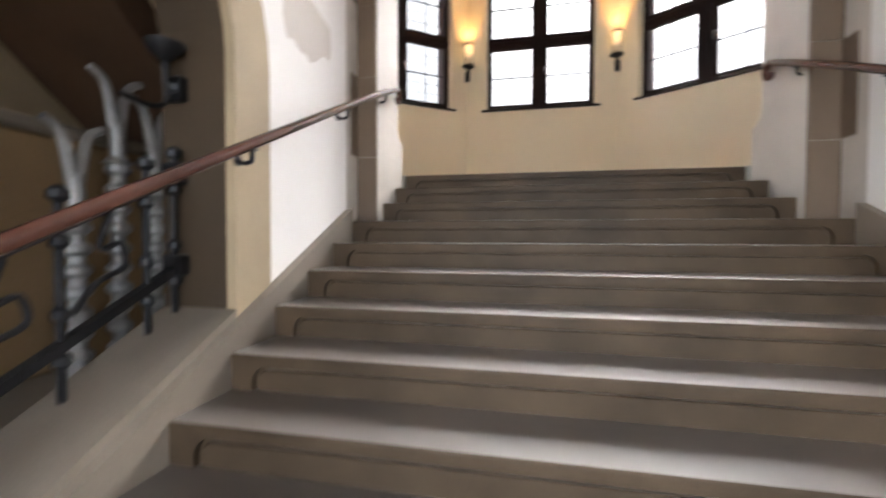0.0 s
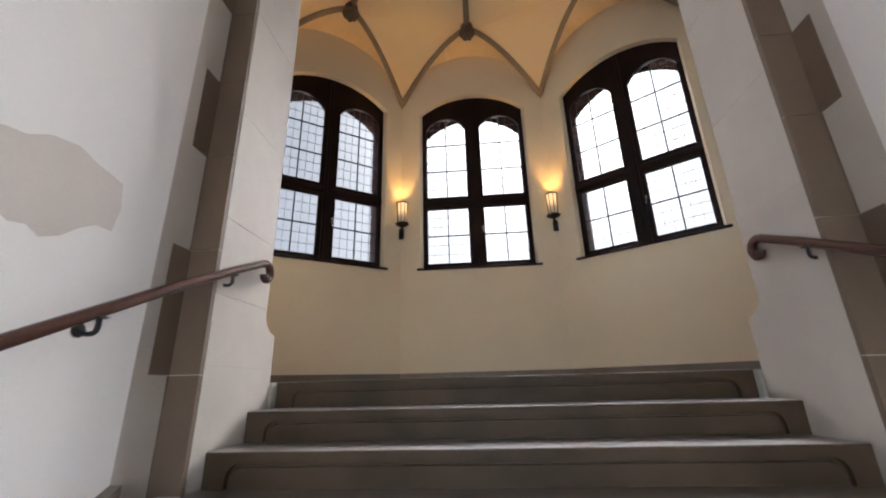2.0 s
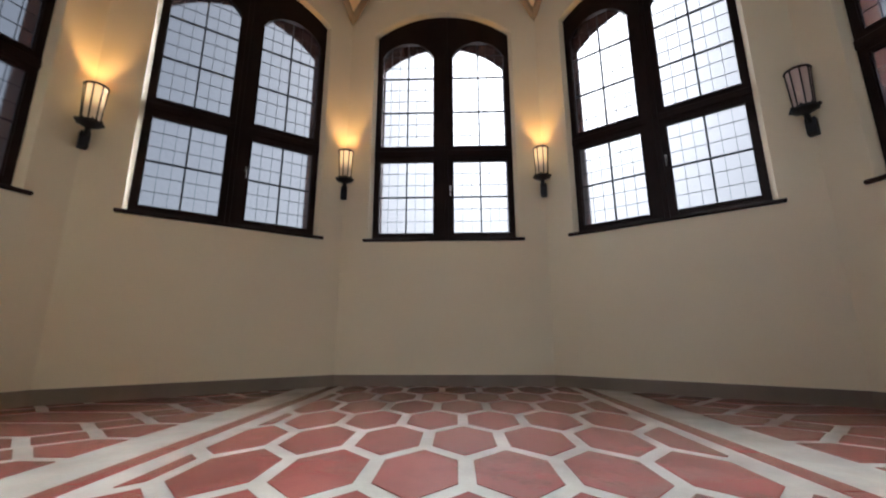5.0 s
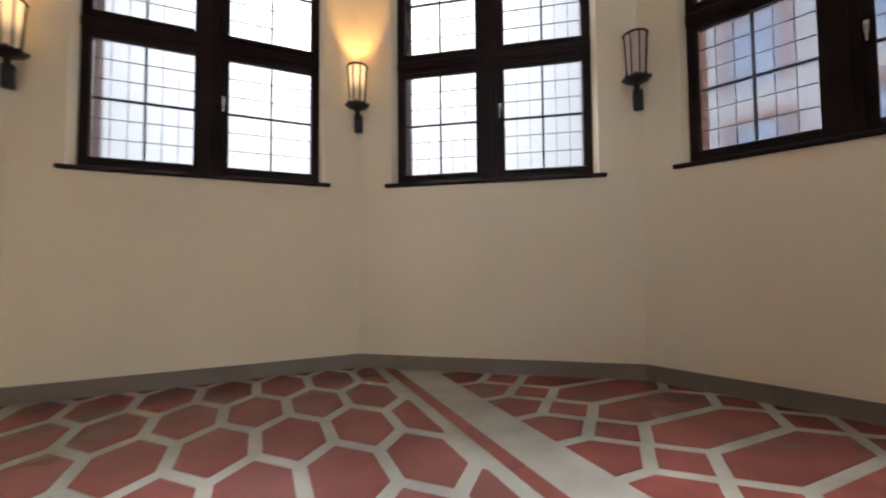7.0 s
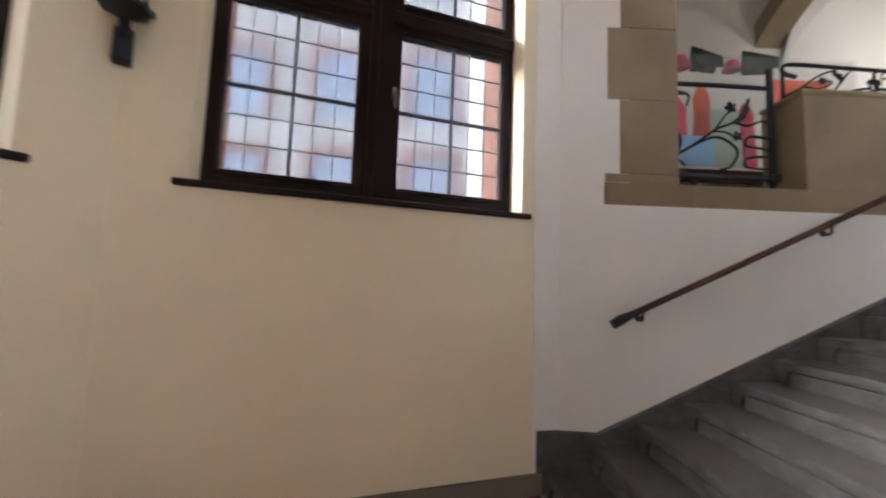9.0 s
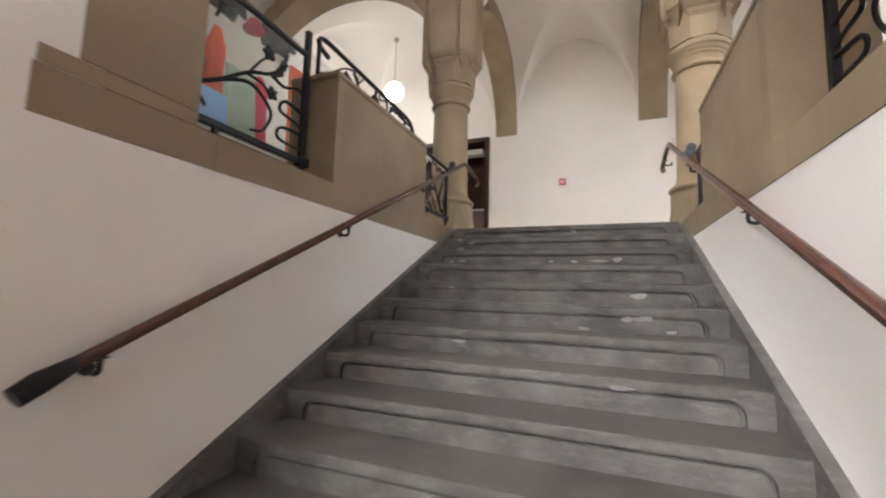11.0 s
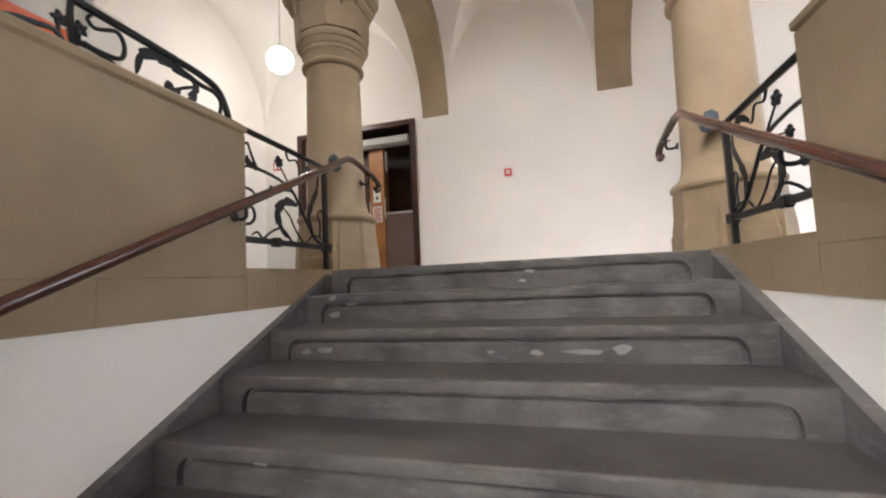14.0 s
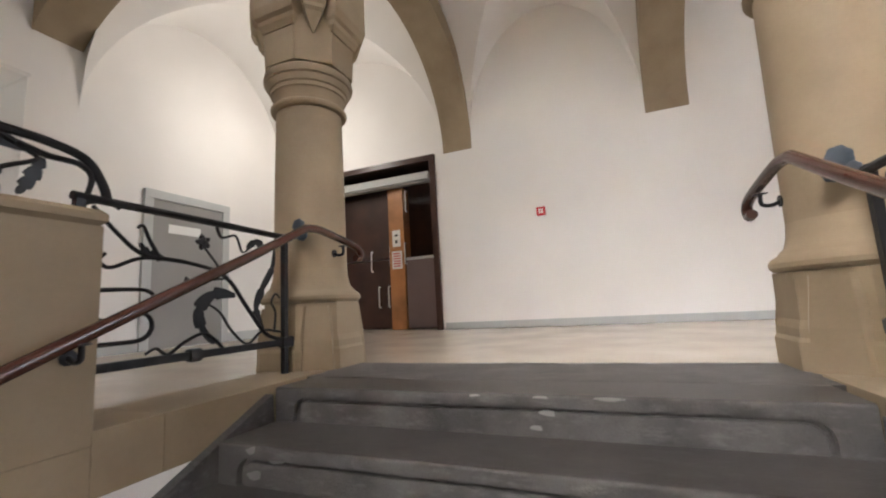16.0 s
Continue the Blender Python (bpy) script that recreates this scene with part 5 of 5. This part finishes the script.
under(part("notice", s, PAPER, portal, "white paper notice with red lines"), portal)
s = Shape()
for j in range(6):
    s.box(6.78, 6.92, YB - 0.291, YB - 0.289, 5.62 + 0.045 * j, 5.64 + 0.045 * j)
under(part("notice_text", s, RED, portal, "unreadable red lines of text"), portal)
s = Shape()
s.box(6.82, 6.88, YB - 0.291, YB - 0.288, 6.17, 6.20)
under(part("sign_mark", s, BLACK, portal), portal)
s = Shape()
s.box(6.83, 6.87, YB - 0.291, YB - 0.288, 6.04, 6.10)
under(part("sign_mark", s, BLACK, portal), portal)

# fire alarm on the back wall
alarm = thing("fire_alarm", (4.22, YB, 6.21), "small square red fire alarm box with a white centre", "fire alarm")
s = Shape()
s.box(-0.065, 0.065, 0.0, 0.045, -0.065, 0.065, 0.008)
part("case", s, RED, alarm)
s = Shape()
s.box(-0.032, 0.032, 0.0455, 0.048, -0.032, 0.032, 0.001)
part("cover", s, PAPER, alarm)
s = Shape()
s.lathe(0, 0, [(0.014, 0.0), (0.014, 0.004)], 12)
b = part("button", s, RED, alarm)
b.matrix_basis = pose(0, 0.0482, 0, -90)

# ---------------------------------------------------------------- east wall: grey door, signs
door = thing("door_1", (EX, -2.3, HZ), "grey painted door in a pale moulded frame", "door")
door["kind"] = "structure"
s = Shape()
for y0, y1, z1 in ((-3.10, -2.98, 6.72), (-1.87, -1.75, 6.72)):
    s.box(EX - 0.05, EX, y0, y1, HZ, z1, 0.01)
s.box(EX - 0.052, EX, -3.10, -1.75, 6.60, 6.73, 0.01)
under(part("door_frame", s, GREY_TRIM, door), door)
s = Shape()
s.box(EX - 0.025, EX, -2.98, -1.87, HZ + 0.006, 6.60)
under(part("leaf_panel", s, GREY_DOOR, door), door)
s = Shape()
s.tube([(EX - 0.03, -2.84, 5.55), (EX - 0.08, -2.84, 5.55), (EX - 0.08, -2.72, 5.55)], 0.011, 8)
under(part("handle", s, STEEL, door), door)
s = Shape()
s.box(EX - 0.03, EX - 0.026, -2.60, -2.10, 6.14, 6.27)
under(part("door_sign", s, PAPER, door, "white sign on the door"), door)
sign = thing("wall_sign", (8.92, YB, 6.88), "small red and white safety sign on the wall", "sign")
sign.rotation_euler = (0, 0, -math.pi / 2)
s = Shape()
s.box(-0.008, -0.002, -0.09, 0.09, -0.09, 0.09)
part("plate", s, RED, sign)
s = Shape()
s.box(-0.010, -0.0085, 0.01, 0.07, -0.06, 0.06)
s.box(-0.010, -0.0085, -0.06, -0.03, -0.06, 0.02)
part("pictogram", s, PAPER, sign)
s = Shape()
s.box(EX - 0.022, EX, YB, -3.10, HZ, HZ + 0.14, 0.004)
s.box(EX - 0.022, EX, -1.75, 4.6, HZ, HZ + 0.14, 0.004)
setting("baseboard_hall", s, GREY_TRIM, "pale grey skirting of the hall wall", "skirting")

# ---------------------------------------------------------------- display case in the east gallery
case = thing("display_case", (6.75, 1.5, HZ), "glass display case on a dark brown tray with blue grey legs", "display case")
X0, X1, Y0, Y1 = 6.42, 7.12, 0.62, 2.75
s = Shape()
s.box(X0, X1, Y0, Y1, HZ + 0.34, HZ + 0.50, 0.01)
under(part("base", s, DOOR_WOOD, case, "dark brown tray"), case)
for lx in (X0 + 0.03, X1 - 0.15):
    for ly in (Y0 + 0.03, Y1 - 0.95):
        s = Shape()
        s.box(lx, lx + 0.12, ly, ly + 0.12, HZ, HZ + 0.339, 0.006)
        under(part("leg", s, SLATE, case, "blue grey metal leg"), case)
s = Shape()
s.box(X0 + 0.02, X1 - 0.02, Y0 + 0.02, Y1 - 0.02, HZ + 0.501, HZ + 0.53)
under(part("shelf", s, PAPER, case, "white shelf"), case)
for a in ((X0, X0 + 0.008, Y0, Y1), (X1 - 0.008, X1, Y0, Y1), (X0 + 0.009, X1 - 0.009, Y0, Y0 + 0.008), (X0 + 0.009, X1 - 0.009, Y1 - 0.008, Y1)):
    s = Shape()
    s.box(*a, HZ + 0.502, 6.355)
    under(part("pane", s, CASE_GLASS, case, "clear greenish glass pane"), case).visible_shadow = False
s = Shape()
s.box(X0 - 0.01, X1 + 0.01, Y0 - 0.01, Y1 + 0.01, 6.36, 6.375)
under(part("pane", s, CASE_GLASS, case, "clear greenish glass pane"), case).visible_shadow = False


def garment(x, y, z, w, h, mat, name, words):
    """Folded cloth hung over a small stand."""
    t = thing(name, (x, y, z), words, "costume")
    s = Shape()
    n = 14
    rings = []
    for zz, k in ((0, 1.0), (h * 0.3, 0.82), (h * 0.62, 0.66), (h * 0.85, 0.72), (h, 0.30)):
        rings.append([(0.42 * w * k * (1 + 0.18 * math.sin(5 * a + 3 * zz)) * math.cos(a), w * k * (1 + 0.14 * math.sin(4 * a + 5 * zz)) * math.sin(a), zz) for a in [2 * math.pi * j / n for j in range(n)]])
    s.loft(rings)
    part("cloth", s, mat, t, smooth=True)
    s = Shape()
    s.lathe(0, 0, [(0.05, -0.001), (0.05, 0.02), (0.012, 0.03), (0.012, h)], 10)
    part("stand", s, STEEL, t)
    return t


def board(x, y, z, w, h, mat, words, tilt):
    t = thing("display_board", (x, y, z), words, "display board")
    s = Shape()
    s.box(-0.008, 0.008, -w / 2, w / 2, 0, h, 0.002)
    s.box(0.008, 0.10, -0.02, 0.02, 0, 0.01)
    b = part("panel", s, mat, t)
    b.matrix_basis = pose(0, 0, 0, 0, tilt, 0)
    return t


SH = HZ + 0.531
garment(6.80, 2.55, SH, 0.21, 0.98, PINK, "costume", "crimson costume on a stand in the display case")
board(6.56, 2.44, SH, 0.46, 0.42, BLUE, "pale blue panel standing in the display case", 6)
garment(6.86, 2.16, SH, 0.15, 1.20, ORANGE, "costume", "orange costume on a stand in the display case")
board(6.62, 2.00, SH, 0.34, 0.80, PALE_GREEN, "pale green panel standing in the display case", 5)
garment(6.84, 1.62, SH, 0.15, 0.95, PINK, "costume", "crimson costume on a stand in the display case")
board(6.60, 1.10, SH, 0.66, 1.17, ORANGE, "tall orange red panel standing in the display case", 1)


def hat(x, y, z, mat, words, k):
    """Soft round hat with a rolled rim and a dented crown."""
    t = thing("hat", (x, y, z), words, "hat")
    s = Shape()
    n = 20
    s.loft([[(r * k * (1 + 0.06 * math.sin(3 * a)) * math.cos(a), r * k * (1 + 0.05 * math.cos(2 * a)) * math.sin(a), h * k) for a in [2 * math.pi * j / n for j in range(n)]]
            for r, h in ((0.10, 0.0), (0.115, 0.05), (0.11, 0.12), (0.085, 0.17), (0.04, 0.175), (0.01, 0.165))])
    part("crown", s, mat, t, smooth=True)
    s = Shape()
    s.tube([(0.13 * k * math.cos(a), 0.13 * k * math.sin(a), 0.026 * k) for a in [2 * math.pi * j / 24 for j in range(25)]], 0.026 * k, 8)
    part("brim", s, mat, t, smooth=True)
    return t


def cocked_hat(x, y, z, words, turn):
    """Two-cornered black hat standing upright."""
    t = thing("cocked_hat", (x, y, z), words, "hat")
    for sd in (-1, 1):
        s = Shape()
        top = [(-0.17, 0.02), (-0.19, 0.17), (-0.06, 0.21), (0.08, 0.25), (0.20, 0.28), (0.19, 0.04)]
        low = [(0.16, 0.0), (0.0, 0.015), (-0.14, 0.0)]
        s.prism(top + low, lambda u, w, d: Vector((d + sd * (0.075 - 0.24 * w), u, w)), -0.006, 0.006)
        b = part("flap", s, BLACK, t)
        b.matrix_basis = pose(0, 0, 0, 0, 0, turn)
    s = Shape()
    s.lathe(0, 0, [(0.08, 0.0), (0.09, 0.06), (0.07, 0.13), (0.02, 0.16)], 14)
    part("crown", s, BLACK, t, smooth=True)
    return t


hat(6.75, 2.50, 6.376, PINK, "crimson hat lying on the glass case", 0.85)
cocked_hat(6.75, 2.16, 6.376, "black cocked hat standing on the glass case", 6)
hat(6.75, 1.84, 6.376, PINK, "crimson hat lying on the glass case", 0.7)
cocked_hat(6.75, 1.48, 6.376, "black cocked hat standing on the glass case", -8)

# ---------------------------------------------------------------- side room behind the arched opening
gate = thing("iron_railing", (LX - 0.32, 1.3, 0.75), "dark wrought iron railing with knobbed posts in the arched side opening", "railing")
GX = LX - 0.32
for y in (0.46, 0.82, 1.18, 1.55, 1.916, 2.07):
    s = Shape()
    b = nose1(y) + 0.14
    s.tube([(GX, y, b), (GX, y, b + 0.80)], 0.016, 8)
    for dz, r in ((0.16, 0.034), (0.34, 0.030), (0.62, 0.032), (0.80, 0.036)):
        s.lathe(GX, y, [(0.012, b + dz - 0.035), (r, b + dz - 0.015), (r, b + dz + 0.015), (0.012, b + dz + 0.035)], 10)
    under(part("upright", s, IRON, gate, smooth=True), gate)
for dz, r in ((0.24, 0.022), (0.70, 0.024)):
    s = Shape()
    sloped(s, GX - r, GX + r, 0.34, nose1(0.34) + 0.14 + dz, 2.112, nose1(2.112) + 0.14 + dz, 2 * r)
    under(part("crossbar", s, IRON, gate), gate)
    s = Shape()
    s.box(GX - 0.05, GX + 0.05, 2.05, 2.112, nose1(2.1) + 0.07 + dz, nose1(2.1) + 0.18 + dz, 0.01)
    under(part("wall_plate", s, IRON, gate), gate)
for y in (0.64, 1.0, 1.36, 1.73):
    s = Shape()
    b = nose1(y) + 0.14
    s.tube(smooth_path([(GX, y - 0.14, b + 0.24), (GX, y - 0.04, b + 0.36), (GX, y + 0.08, b + 0.42), (GX, y + 0.06, b + 0.52), (GX, y - 0.03, b + 0.50), (GX, y + 0.02, b + 0.66)], 5), 0.013, 6)
    under(part("scroll", s, IRON, gate, smooth=True), gate)
sconce = thing("candle_bracket", (GX, 2.1, 2.19), "dark iron candle bracket with a cup on the arch reveal", "candle bracket")
s = Shape()
s.box(GX - 0.05, GX + 0.05, 2.065, 2.112, 2.12, 2.25, 0.01)
s.lathe(GX, 2.085, [(0.03, 2.155), (0.045, 2.17), (0.045, 2.20), (0.03, 2.215)], 10)
under(part("wall_plate", s, IRON, sconce), sconce)
s = Shape()
s.tube(smooth_path([(GX, 2.08, 2.18), (GX, 2.04, 2.18), (GX, 2.03, 2.24), (GX, 2.03, 2.31)], 5), 0.015, 8)
s.tube(smooth_path([(GX, 2.04, 2.16), (GX, 2.02, 2.09), (GX, 1.93, 2.06), (GX, 1.80, 2.07)], 5), 0.012, 8)
under(part("arm", s, IRON, sconce, smooth=True), sconce)
s = Shape()
s.lathe(GX, 2.03, [(0.018, 2.30), (0.05, 2.33), (0.085, 2.375), (0.088, 2.39), (0.05, 2.385)], 14)
under(part("cup", s, IRON, sconce, smooth=True), sconce)
# dark slab for a diagonal dark area; what it is stays unknown
s = Shape()
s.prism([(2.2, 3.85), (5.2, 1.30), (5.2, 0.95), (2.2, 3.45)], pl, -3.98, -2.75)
setting("stair_soffit", s, SIDE_WOOD, "dark brown sloping slab in the upper side room", "soffit")


def forked_post(x, y, top):
    """Turned grey post with beaded rings and a forked, flaring head."""
    t = thing("grey_post", (x, y, 0.55), "grey turned metal post with beads and a forked head", "post", "side room posts")
    h = top - 0.55
    s = Shape()
    prof = [(0.10, 0), (0.10, 0.05), (0.06, 0.08)]
    z = 0.12
    while z < h - 0.62:
        prof += [(0.045, z), (0.075, z + 0.03), (0.075, z + 0.06), (0.045, z + 0.09)]
        z += 0.13
    prof += [(0.05, h - 0.60), (0.085, h - 0.57), (0.05, h - 0.53), (0.045, h - 0.30)]
    s.lathe(0, 0, prof, 14)
    part("shaft", s, GREY_IRON, t, smooth=True)
    for way in (-1, 1):
        s = Shape()
        s.tube(smooth_path([(0, 0.02 * way, h - 0.34), (0, 0.05 * way, h - 0.16), (0, 0.09 * way, h - 0.05), (0, 0.17 * way, h)], 5), 0.036, 8, taper=[1 - 0.02 * q for q in range(16)])
        part("arm", s, GREY_IRON, t, smooth=True)
    return t


for x, y, top in ((-2.6, 2.55, 2.50), (-2.6, 2.82, 2.40), (-2.6, 2.29, 2.12)):
    forked_post(x, y, top)
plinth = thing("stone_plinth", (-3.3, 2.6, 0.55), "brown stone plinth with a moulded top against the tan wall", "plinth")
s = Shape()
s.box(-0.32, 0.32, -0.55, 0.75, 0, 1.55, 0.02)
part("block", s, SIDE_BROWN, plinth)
s = Shape()
s.box(-0.36, 0.36, -0.59, 0.79, 1.551, 1.64, 0.02)
part("top_slab", s, BASE, plinth, "grey stone top slab")

# ---------------------------------------------------------------- neighbouring house seen through the rippled glass
house = thing("neighbour_house", (18, 2, -3.0), "pale rendered neighbouring house with brick bands", "house")
s = Shape()
s.box(15, 22, -12, 17, -3.0, 14.0)
under(part("wall", s, FACADE, house), house)
s = Shape()
s.prism([(14.7, 14.0), (22.3, 14.0), (22.3, 14.2), (18.5, 17.2), (14.7, 14.2)], lambda x, z, d: Vector((x, d, z)), -12.3, 17.3)
under(part("roof", s, ROOF, house), house)
for j in range(9):
    for z in (-1.6, 1.9, 5.4, 8.9):
        y = -10.6 + 3.1 * j
        s = Shape()
        s.box(14.97, 15.05, y, y + 1.5, z, z + 2.2, 0.01)
        under(part("window", s, SKY_GLASS, house), house)
        q = Shape()
        q.box(14.93, 14.998, y - 0.22, y - 0.001, z - 0.1, z + 2.3)
        q.box(14.93, 14.998, y + 1.501, y + 1.72, z - 0.1, z + 2.3)
        q.box(14.92, 14.998, y - 0.22, y + 1.72, z + 2.301, z + 2.55)
        under(part("surround", q.weld(), BRICK, house), house)

for poly, planes in TILES:
    lay(poly, planes)
